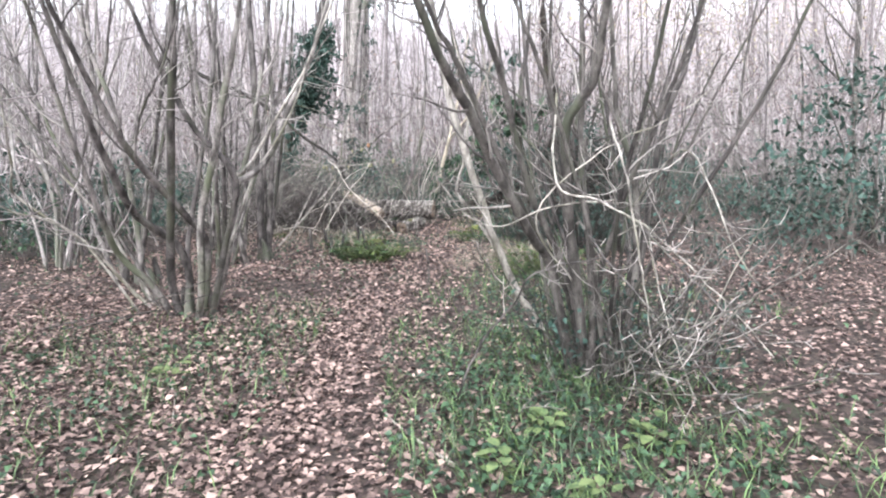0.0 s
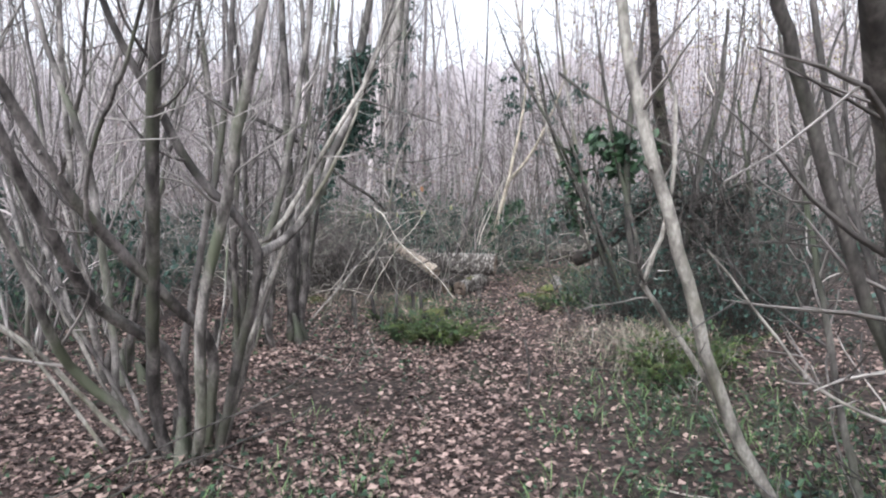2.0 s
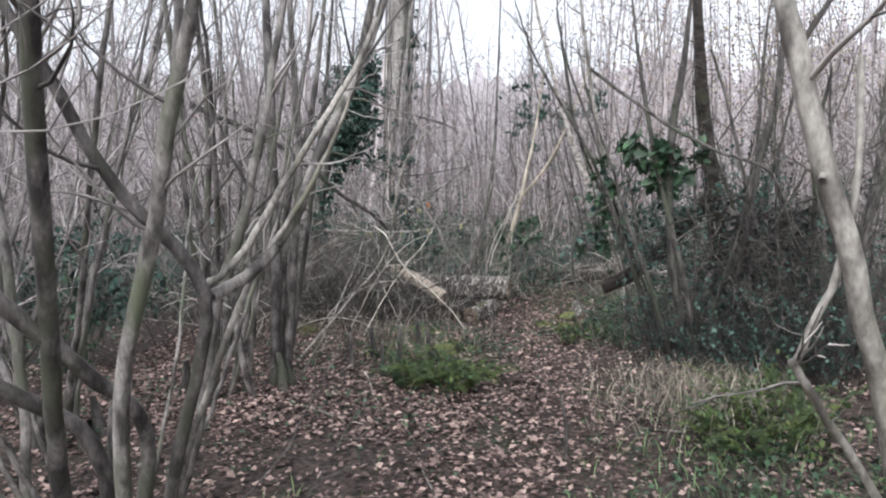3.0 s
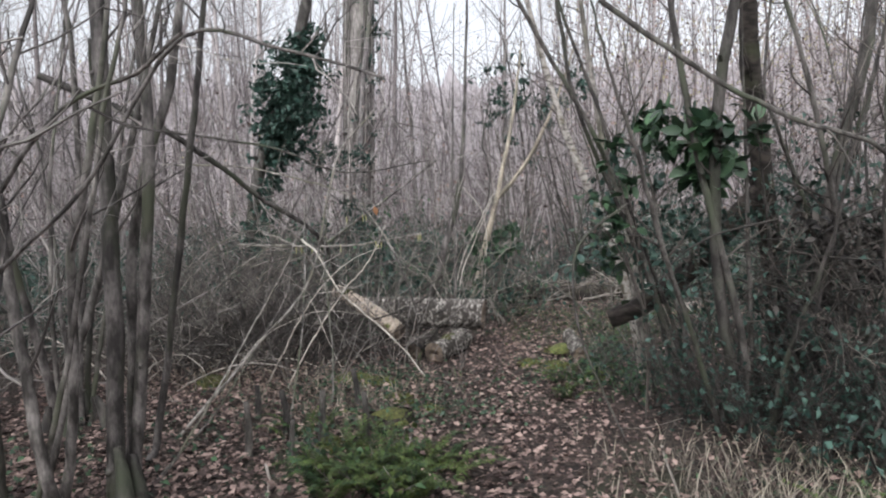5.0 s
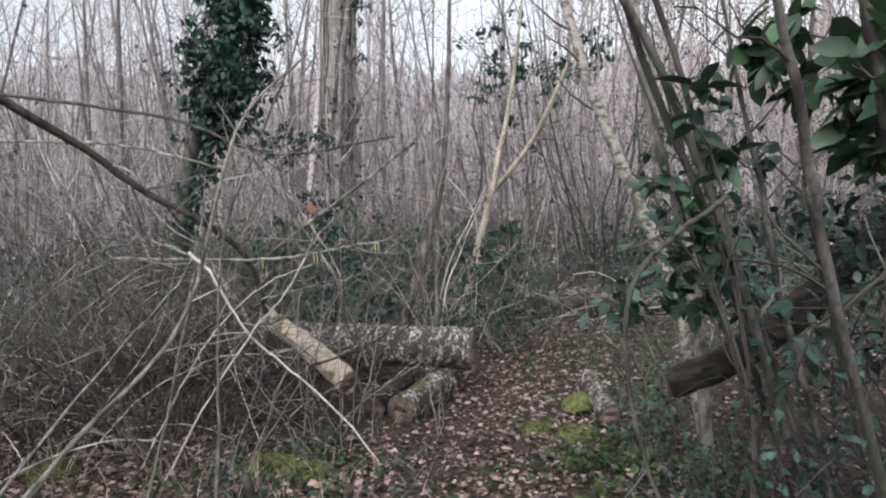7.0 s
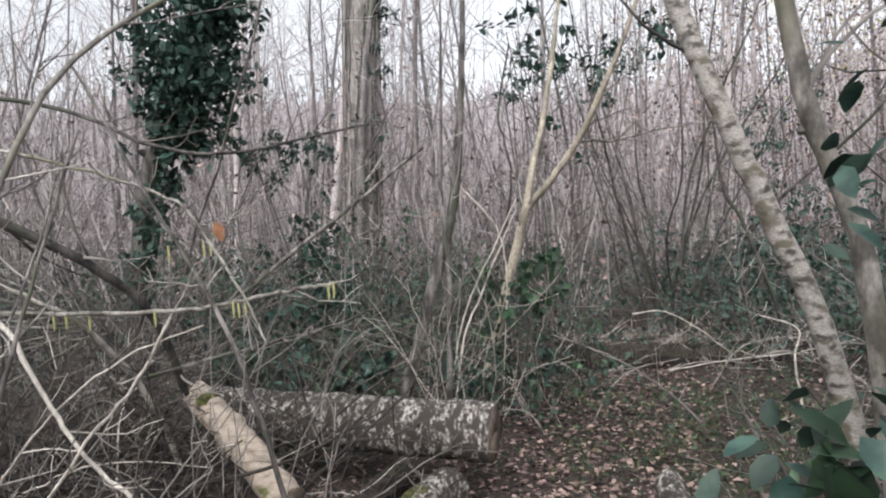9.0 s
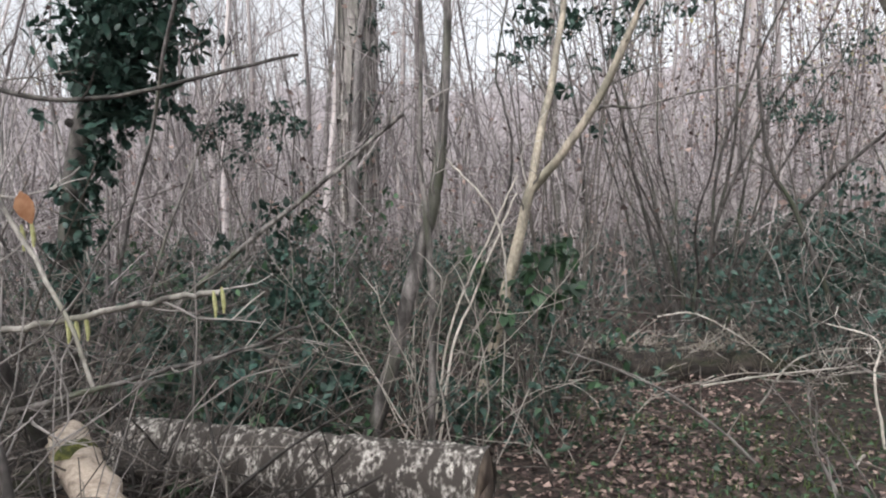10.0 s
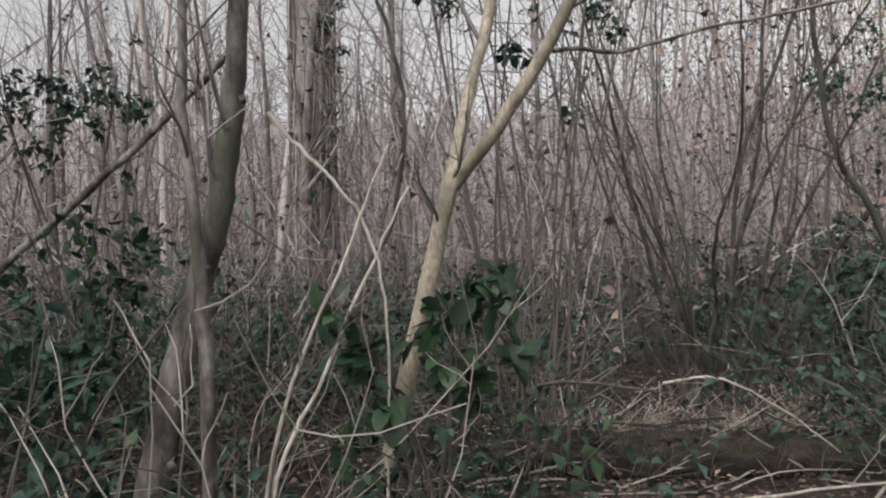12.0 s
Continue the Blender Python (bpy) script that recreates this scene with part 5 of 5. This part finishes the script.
# beyond them the bare woods run on
fb, rngF = Buf(), np.random.default_rng(400)
for q in range(2100):
    y = 20 + 42 * rngF.random() ** 1.2
    x = rngF.uniform(-1, 1) * (6 + y * 0.85)
    h = rngF.uniform(2, 9.5) * (0.6 + y / 75)
    tilt = 0.2 if rngF.random() < 0.6 else 0.5
    w = wander(rngF, (x, y, -0.1), (rngF.normal(0, tilt), rngF.normal(0, tilt), 1), h, 4, 0.12, 0.0)
    fb.tube(w, np.linspace(rngF.uniform(0.01, 0.032), 0.006, len(w)), 3)
    for _ in range(8):
        i = rngF.integers(1, 4)
        s = wander(rngF, w[i], (rngF.normal(0, 1.2), rngF.normal(0, 0.7), rngF.uniform(0.0, 1.1)), h * rngF.uniform(0.1, 0.4), 2, 0.25, rngF.uniform(-0.4, 0.5))
        fb.tube(s, np.linspace(0.009, 0.004, 3), 3)
for q in range(400):  # tall trees whose fine crowns close most of the sky
    y = 24 + 46 * rngF.random()
    x = rngF.uniform(-1, 1) * (5 + y * 0.8)
    h = rngF.uniform(9, 15) * (0.55 + y / 75)
    if abs(x - 0.02 * y) < 0.085 * y and rngF.random() < 0.75:
        h *= 0.55
    w = wander(rngF, (x, y, -0.1), (rngF.normal(0, 0.05), rngF.normal(0, 0.05), 1), h, 5, 0.05, 0.0)
    r0 = rngF.uniform(0.04, 0.13)
    fb.tube(w, np.linspace(r0, 0.02, len(w)), 5)
    for _ in range(30):
        t = rngF.uniform(1.2, 5)
        i = min(int(t), 4)
        p = w[i] + (w[i + 1] - w[i]) * (t - i)
        s = wander(rngF, p, (rngF.normal(0, 0.8), rngF.normal(0, 0.6), rngF.uniform(0.3, 1.3)), h * rngF.uniform(0.1, 0.28), 2, 0.25, 0.4)
        fb.tube(s, np.linspace(0.012, 0.005, 3), 3)
whole("far_woods", fb, TWIG_HAZED, "distant bare winter trees and saplings, brownish haze put into their colour", "woods", "stuff")

hb, rngG = Buf(), np.random.default_rng(401)
hn = 19000
hy = rngG.uniform(15.5, 34, hn)
hx = rngG.uniform(-1, 1, hn) * (4 + hy * 0.6)
hz = rngG.uniform(0.3, 1, hn) * rngG.uniform(0.6, 5.5, hn)
hx[:8000], hy[:8000] = rngG.uniform(2.6, 12, 8000), rngG.uniform(18, 27, 8000)
hz[:8000] = rngG.uniform(2.2, 8.0, 8000)
hl = rngG.uniform(0.04, 0.10, hn)
hb.leaves(np.stack([hx, hy, hz], 1), rngG.normal(0, 1, (hn, 3)), rngG.normal(0, 1, (hn, 3)), hl, hl * 0.6)
whole("clinging_leaves", hb, DRYLEAF, "withered brown leaves still clinging to far twigs", "dead leaves", "stuff")


yb, rngX = Buf(), np.random.default_rng(402)
for cx, cy, cz, size, n in [(10, 30, 6.5, 2.2, 700), (14, 33, 7.5, 2.6, 800), (7.5, 34, 8.0, 2.2, 600), (18, 34, 6.0, 2.6, 700), (-15, 36, 8.0, 2.6, 350)]:
    c = rngX.normal(0, 1, (n, 3)) * np.array([size, size * 0.6, size * 0.7]) + np.array([cx, cy, cz])
    L = rngX.uniform(0.06, 0.14, n)
    yb.leaves(c, rngX.normal(0, 1, (n, 3)), rngX.normal(0, 1, (n, 3)), L, L * 0.7)
whole("yellow_leaves", yb, YELLOWLEAF, "last yellowed leaves in the crowns of far trees", "leaves", "stuff")


# ---- litter, grass and moss underfoot ----
rngL = np.random.default_rng(500)
N = 116000
ly = -0.5 + 19 * rngL.random(N) ** 1.35 + rngL.normal(0, 0.8, N)
lx = np.where(rngL.random(N) < 0.3, path_x(ly) + rngL.normal(0, 0.5, N), rngL.uniform(-4.6, 4.6, N) + rngL.normal(0, 1.1, N))
wide = slice(14000, 26000)
lx[wide], ly[wide] = rngL.uniform(-6.5, -2.0, 12000), rngL.uniform(3.0, 9.5, 12000)
near = slice(26000, 40000)
lx[near], ly[near] = rngL.uniform(-4.0, -0.6, 14000), rngL.uniform(2.0, 6.6, 14000)
right = slice(40000, 50000)
lx[right], ly[right] = rngL.uniform(0.9, 5.5, 10000), rngL.uniform(2.0, 8.5, 10000)
extra = slice(0, 14000)
lx[extra], ly[extra] = rngL.uniform(-4.2, -0.7, 14000), rngL.uniform(7.5, 11.6, 14000)
lz = ground_z(lx, ly) + rngL.uniform(0.004, 0.025, N) + np.where(rngL.random(N) < 0.12, 0.05, 0)
la = rngL.uniform(0, 6.28, N)
ld = np.stack([np.cos(la), np.sin(la), rngL.normal(0, 0.22, N)], 1)
lup = np.stack([rngL.normal(0, 0.3, N), rngL.normal(0, 0.3, N), np.ones(N)], 1)
ll = rngL.uniform(0.024, 0.066, N)
leafb = Buf()
leafb.leaves(np.stack([lx, ly, lz], 1), ld, lup, ll, ll * rngL.uniform(0.5, 0.85, N), 0.15, 0.1)
whole("leaf_litter", leafb, DRYLEAF, "fallen brown and russet leaves strewn over the path", "fallen leaves", "stuff")


def blades(rng, n, place, h, width, mat, name, label, category):
    x, y = place(rng, n)
    z = ground_z(x, y) - 0.01
    a = rng.uniform(0, 6.28, len(x))
    d = np.stack([0.5 * np.cos(a), 0.5 * np.sin(a), np.ones(len(x))], 1)
    up = np.stack([-np.cos(a), -np.sin(a), np.full(len(x), 0.4)], 1)
    L = rng.uniform(0.5, 1.2, len(x)) * h
    b = Buf()
    b.leaves(np.stack([x, y, z], 1), d, up, L, np.full(len(x), width), 0.05, 0.25)
    return whole(name, b, mat, label, category, "stuff")


def green_patches(rng, n):
    """Green verges: one each side of the path, thinning out in tufts."""
    cx, cy, s = zip(*[(0.45, 3.2, 0.55), (0.75, 4.6, 0.6), (-2.0, 4.3, 0.9), (-1.5, 5.0, 0.6), (-2.2, 3.2, 0.6), (0.85, 6.6, 0.5), (1.5, 5.6, 0.6), (-3.4, 3.4, 0.6), (1.0, 2.3, 0.6), (0.7, 11.4, 0.5), (-3.6, 4.4, 0.6)])
    i = rng.choice(len(cx), n, p=np.array([.24, .2, .09, .06, .06, .1, .06, .03, .12, .02, .02]))
    tx, ty = rng.normal(0, 1, 220), rng.normal(0, 1, 220)
    j = rng.integers(0, 220, n)
    x = np.array(cx)[i] + tx[j] * np.array(s)[i] + rng.normal(0, 0.05, n)
    y = np.array(cy)[i] + ty[j] * np.array(s)[i] * 1.2 + rng.normal(0, 0.05, n)
    keep = (np.abs(x - path_x(y)) > 0.28) & (y > 0.5)
    return x[keep], y[keep]


blades(np.random.default_rng(510), 6800, green_patches, 0.17, 0.008, GRASS, "grass", "short dark green grass tufts beside the path", "grass")


hb, rngH = Buf(), np.random.default_rng(512)
hx, hy = green_patches(rngH, 6000)
wx, wy = [], []
for cx, cy, s, n in [(-2.0, 10.0, 0.5, 300), (-1.2, 10.6, 0.4, 350), (0.6, 11.1, 0.35, 350), (1.3, 12.6, 0.5, 300), (-3.0, 9.2, 0.5, 250), (1.6, 14.4, 0.6, 260), (0.6, 14.0, 0.5, 200), (2.2, 13.4, 0.6, 260), (1.0, 15.4, 0.5, 160), (2.6, 15.0, 0.5, 200), (-1.2, 11.1, 0.25, 300), (-0.7, 10.2, 0.3, 300), (-1.4, 8.2, 0.5, 200), (1.4, 8.4, 0.5, 250), (-3.8, 8.0, 0.6, 250)]:
    wx.append(cx + rngH.normal(0, s, n))
    wy.append(cy + rngH.normal(0, s, n))
hx, hy = np.concatenate([hx, *wx]), np.concatenate([hy, *wy])
hn = len(hx)
hb.leaves(np.stack([hx, hy, ground_z(hx, hy) + rngH.uniform(0.02, 0.09, hn)], 1), np.stack([rngH.normal(0, 1, hn), rngH.normal(0, 1, hn), rngH.normal(0.1, 0.3, hn)], 1),
          np.stack([rngH.normal(0, 0.4, hn), rngH.normal(0, 0.4, hn), np.ones(hn)], 1), rngH.uniform(0.025, 0.06, hn), rngH.uniform(0.02, 0.04, hn))
whole("ground_ivy", hb, BRAMBLE, "small green ivy and herb leaves on the verge", "plants", "stuff")


def straw_patches(rng, n):
    i = rng.choice(6, n, p=[0.3, 0.2, 0.15, 0.15, 0.1, 0.1])
    cx, cy = np.array([1.3, 2.3, 0.9, -1.4, -2.6, 0.9])[i], np.array([16.6, 16.5, 7.9, 10.4, 11.2, 8.6])[i]
    s = np.array([0.6, 0.4, 0.35, 0.5, 0.5, 0.4])[i]
    x, y = cx + rng.normal(0, 1, n) * s, cy + rng.normal(0, 1, n) * s * np.where(i < 2, 0.3, 1)
    keep = np.abs(x - path_x(y)) > np.where(y > 16, 0.0, 0.35)
    return x[keep], y[keep]


blades(np.random.default_rng(511), 3800, straw_patches, 0.24, 0.006, STRAW, "dead_grass", "pale dead grass stalks along the rotten log", "grass")

# dead twigs heaped along the rotten log
rngT = np.random.default_rng(520)
heap = thing("twig_heap", (1.2, 16.55, 0), "dead twigs heaped along the dark rotten log", "brushwood")
for i in range(190):
    x, y = rngT.uniform(-0.3, 2.9), 16.2 + rngT.normal(0, 0.2)
    a = rngT.normal(0, 0.35) + (math.pi if rngT.random() < 0.5 else 0)
    z = float(ground_z(x, y)) + 0.03 + 0.30 * math.exp(-((y - 16.25) / 0.2) ** 2) * rngT.random()
    w = wander(rngT, (x, y, z), (math.cos(a), math.sin(a) * 0.5, rngT.normal(0.08, 0.22)), rngT.uniform(0.4, 1.0), 5, 0.14)
    w[:, 2] = np.maximum(w[:, 2], ground_z(w[:, 0], w[:, 1]) + 0.01)
    tb = Buf()
    tb.tube(w, np.linspace(rngT.uniform(0.004, 0.009), 0.003, len(w)), 4)
    part("twig", tb, CANE if i % 4 == 0 else DEADTWIG, heap)

# curled bleached stalks standing behind the rotten log
rngJ = np.random.default_rng(525)
curl = thing("dead_stalk_clump", (1.6, 16.6, 0), "curled bleached dead stalks standing behind the rotten log", "dead stalks")
for i in range(80):
    x, y = rngJ.uniform(0.6, 2.7), 16.58 + rngJ.normal(0, 0.12)
    w = wander(rngJ, (x, y, float(ground_z(x, y)) - 0.02), (rngJ.normal(0, 0.3), rngJ.normal(0, 0.2), 1), rngJ.uniform(0.3, 0.62), 6, 0.3, 0.2)
    tb = Buf()
    tb.tube(w, np.linspace(0.005, 0.003, len(w)), 4)
    stalk = part("stalk", tb, CANE if i % 2 else BLEACHED, curl)
    tb = Buf()
    twigs(tb, rngJ, w, np.full(len(w), 0.006), 3, 0.16, 0.4, 0.9, 0, 0.3, 3, 0.3, 3)
    part("twig_spray", tb, CANE, stalk)


def sward_places(rng, n):
    i = rng.integers(0, 6, n)
    cx, cy = np.array([1.15, 1.7, 0.55, 1.5, 0.75, 2.2])[i], np.array([13.7, 14.4, 13.3, 12.9, 14.9, 13.9])[i]
    tx, ty = rng.normal(0, 0.3, 160), rng.normal(0, 0.3, 160)
    j = rng.integers(0, 160, n)
    return cx + tx[j] + rng.normal(0, 0.05, n), cy + ty[j] + rng.normal(0, 0.05, n)


blades(np.random.default_rng(526), 3200, sward_places, 0.075, 0.007, FERN, "mossy_sward", "low yellow-green mossy growth between fallen leaves", "moss")

# cut stubs and a mossy stump by the ferns
for i, (x, y, h, r) in enumerate([(-1.3, 10.2, 0.32, 0.03), (-1.15, 9.5, 0.34, 0.028), (-1.42, 9.4, 0.36, 0.03), (-1.7, 9.6, 0.3, 0.03), (-2.0, 10.0, 0.25, 0.03), (-1.55, 9.1, 0.28, 0.022), (-0.17, 7.18, 0.4, 0.014), (-1.85, 9.25, 0.35, 0.028)]):
    z0 = float(ground_z(x, y))
    sb = Buf()
    sb.tube(smooth_line([(x, y, z0 - 0.05), (x + 0.01, y, z0 + h * 0.5), (x + 0.02 * (i % 3 - 1), y + 0.01, z0 + h)], 3), np.linspace(r * 0.95, r * 0.65, 7), 8, True)
    whole("cut_stub", sb, HAZEL_DARK, "short dark cut hazel stub with moss", "stump", base=(x, y, z0), group="cut stubs by the ferns")
st = thing("mossy_stump", (-1.0, 9.75, float(ground_z(-1.0, 9.75))), "low rotten stump capped with yellow-green moss", "stump")
for nm, m, r, z0, z1 in (("wood", ROTTEN, 0.15, -0.05, 0.13), ("moss_cap", MOSS, 0.135, 0.09, 0.17)):
    sb = Buf()
    ka = np.arange(14) * 2 * np.pi / 14
    lob = 1 + 0.25 * np.sin(3 * ka + 1) + 0.16 * np.sin(5 * ka) + rngT.normal(0, 0.06, 14)
    zz = np.linspace(z0, z1, 5)
    prof = np.array([1.05, 0.95, 0.75, 0.45, 0.02]) if nm == "moss_cap" else np.array([1.25, 1.05, 1.0, 0.95, 0.9])
    sb.tube(np.stack([np.full(5, -1.0), np.full(5, 9.75), zz], 1), r * prof[:, None] * lob[None, :], 14)
    part(nm, sb, m, st)

# mossy pads on the short logs
for (x, y, z), (sx, sy) in (((-0.58, 12.28, 0.155), (0.10, 0.2)), ((0.60, 12.2, 0.02), (0.14, 0.22)), ((-1.66, 12.35, 0.675), (0.05, 0.07))):
    mb = Buf()
    ka = np.arange(16) * 2 * np.pi / 16
    vs = []
    for q, zz in ((1.0, -0.03), (0.8, 0.0), (0.45, 0.018), (0.02, 0.022)):
        lob = 1 + 0.12 * np.sin(3 * ka) + 0.1 * np.sin(7 * ka + 1)
        ox, oy = sx * q * lob * np.cos(ka), sy * q * lob * np.sin(ka)
        vs.append(np.stack([x + ox + 0.38 * oy, y + oy, z + zz - 2.2 * ox ** 2], 1))
    i, j = np.meshgrid(np.arange(3), np.arange(16), indexing="ij")
    i, j = i.ravel(), j.ravel()
    mb.add(np.concatenate(vs), np.stack([i * 16 + j, i * 16 + (j + 1) % 16, (i + 1) * 16 + (j + 1) % 16, (i + 1) * 16 + j], 1))
    whole("moss_pad", mb, MOSS, "yellow-green moss pad growing on a log", "moss", base=(x, y, z))

# moss hummocks among the litter
for i, (x, y, sz) in enumerate([(-1.45, 11.05, 0.16), (-1.2, 10.95, 0.14), (-1.0, 10.5, 0.12), (-0.75, 10.25, 0.1), (-2.7, 11.0, 0.16), (0.22, 11.75, 0.12), (0.45, 11.6, 0.14), (-1.35, 9.4, 0.1), (-1.05, 9.2, 0.09), (0.55, 12.35, 0.12)]):
    rngZ = np.random.default_rng(620 + i)
    z0, ka = float(ground_z(x, y)), np.arange(18) * 2 * np.pi / 18
    mb, lob = Buf(), 1 + 0.2 * np.sin(2 * ka + i) + rngZ.normal(0, 0.07, 18)
    mb.tube([(x, y, z0 + h * sz) for h in (-0.15, 0.1, 0.3, 0.42, 0.45)], sz * np.array([1.1, 1.0, 0.75, 0.4, 0.01])[:, None] * lob[None, :] * (1 + rngZ.normal(0, 0.06, (5, 18))), 18)
    n = 170
    a, q = rngZ.uniform(0, 6.28, n), rngZ.random(n) ** 0.5
    c = np.stack([x + sz * q * np.cos(a), y + sz * q * np.sin(a), z0 + sz * (0.44 - 0.36 * q * q)], 1)
    mb.leaves(c, np.stack([np.cos(a), np.sin(a), rngZ.uniform(0.2, 1.2, n)], 1), rngZ.normal(0, 0.4, (n, 3)) + np.array([0, 0, 1]), rngZ.uniform(0.015, 0.035, n), rngZ.uniform(0.006, 0.012, n))
    whole("moss_hummock", mb, MOSS, "yellow-green moss hummock rising from leaf litter", "moss", base=(x, y, z0), group="moss hummocks in the litter")

# tall dead stalks on the log's far side and in the tussock by the path
def stalk_places(rng, n):
    i = rng.random(n) < 0.93
    x = np.where(i, rng.uniform(0.3, 2.6, n), 0.75 + rng.normal(0, 0.3, n))
    y = np.where(i, 16.4 + rng.normal(0, 0.2, n), 7.6 + rng.normal(0, 0.35, n))
    keep = i | (np.abs(x - path_x(y)) > 0.45)
    return x[keep], y[keep]


blades(np.random.default_rng(513), 1900, stalk_places, 0.42, 0.008, STRAW, "dead_stalks", "tall bleached dead stalks by the rotten log", "dead stalks")

# trailing canes in front of the first hazel
for i, pts in enumerate([[(-2.65, 4.30, 0.36), (-2.23, 4.62, 0.41), (-1.94, 4.95, 0.48), (-1.47, 5.28, 0.64), (-1.26, 5.60, 0.96)]]):
    rngQ = np.random.default_rng(530 + i)
    trail = thing("trailing_bramble", pts[0], "thin brown bramble canes trailing over the litter", "bramble")
    for dx, dy, dz in ((0, 0, 0), (0.12, -0.04, -0.03)):
        stem(trail, rngQ, 0.005, 0.003, [(x + dx, y + dy, z + dz * k) for k, (x, y, z) in enumerate(pts)], None, 0, 3, 0.3, HAZEL_DARK, TWIG_DARK, "cane", k=5)

# fresh green plants on the verge
for i, (x, y, s) in enumerate([(-1.75, 4.1, 0.16), (0.25, 2.75, 0.16), (0.48, 3.15, 0.14), (0.6, 2.4, 0.15), (0.95, 2.9, 0.16), (-2.6, 3.3, 0.12)]):
    rngQ = np.random.default_rng(540 + i)
    z0 = float(ground_z(x, y))
    herb = thing("verge_plant", (x, y, z0), "small fresh yellow-green leafy plant on the verge", "plant", "plants of the verge")
    for j in range(16):
        a, q = rngQ.uniform(0, 6.28), rngQ.uniform(0.2, 1) * s
        c = (x + 0.5 * q * math.cos(a), y + 0.5 * q * math.sin(a), z0 + rngQ.uniform(0.02, 0.14))
        L = rngQ.uniform(0.05, 0.09)
        part("leaf", oval_leaf(c, (math.cos(a), math.sin(a), rngQ.uniform(-0.1, 0.7)), (0, 0, 1), L, L * 0.7), HERB, herb)

# fallen sticks
for i in range(60):
    y = rngL.uniform(1.5, 17)
    x = rngL.uniform(-4, 4)
    if abs(x - path_x(y)) < 0.3:
        continue
    a = rngL.uniform(0, 6.28)
    w = wander(rngL, (x, y, float(ground_z(x, y)) + 0.015), (math.cos(a), math.sin(a), 0.03), rngL.uniform(0.3, 1.1), 5, 0.1)
    w[:, 2] = ground_z(w[:, 0], w[:, 1]) + 0.012
    sb = Buf()
    sb.tube(w, np.linspace(0.010, 0.004, len(w)), 5)
    whole("fallen_stick", sb, CANE if i % 2 else HAZEL, "thin dry stick lying in the leaf litter", "stick", base=tuple(w[0]), group="sticks in the litter")
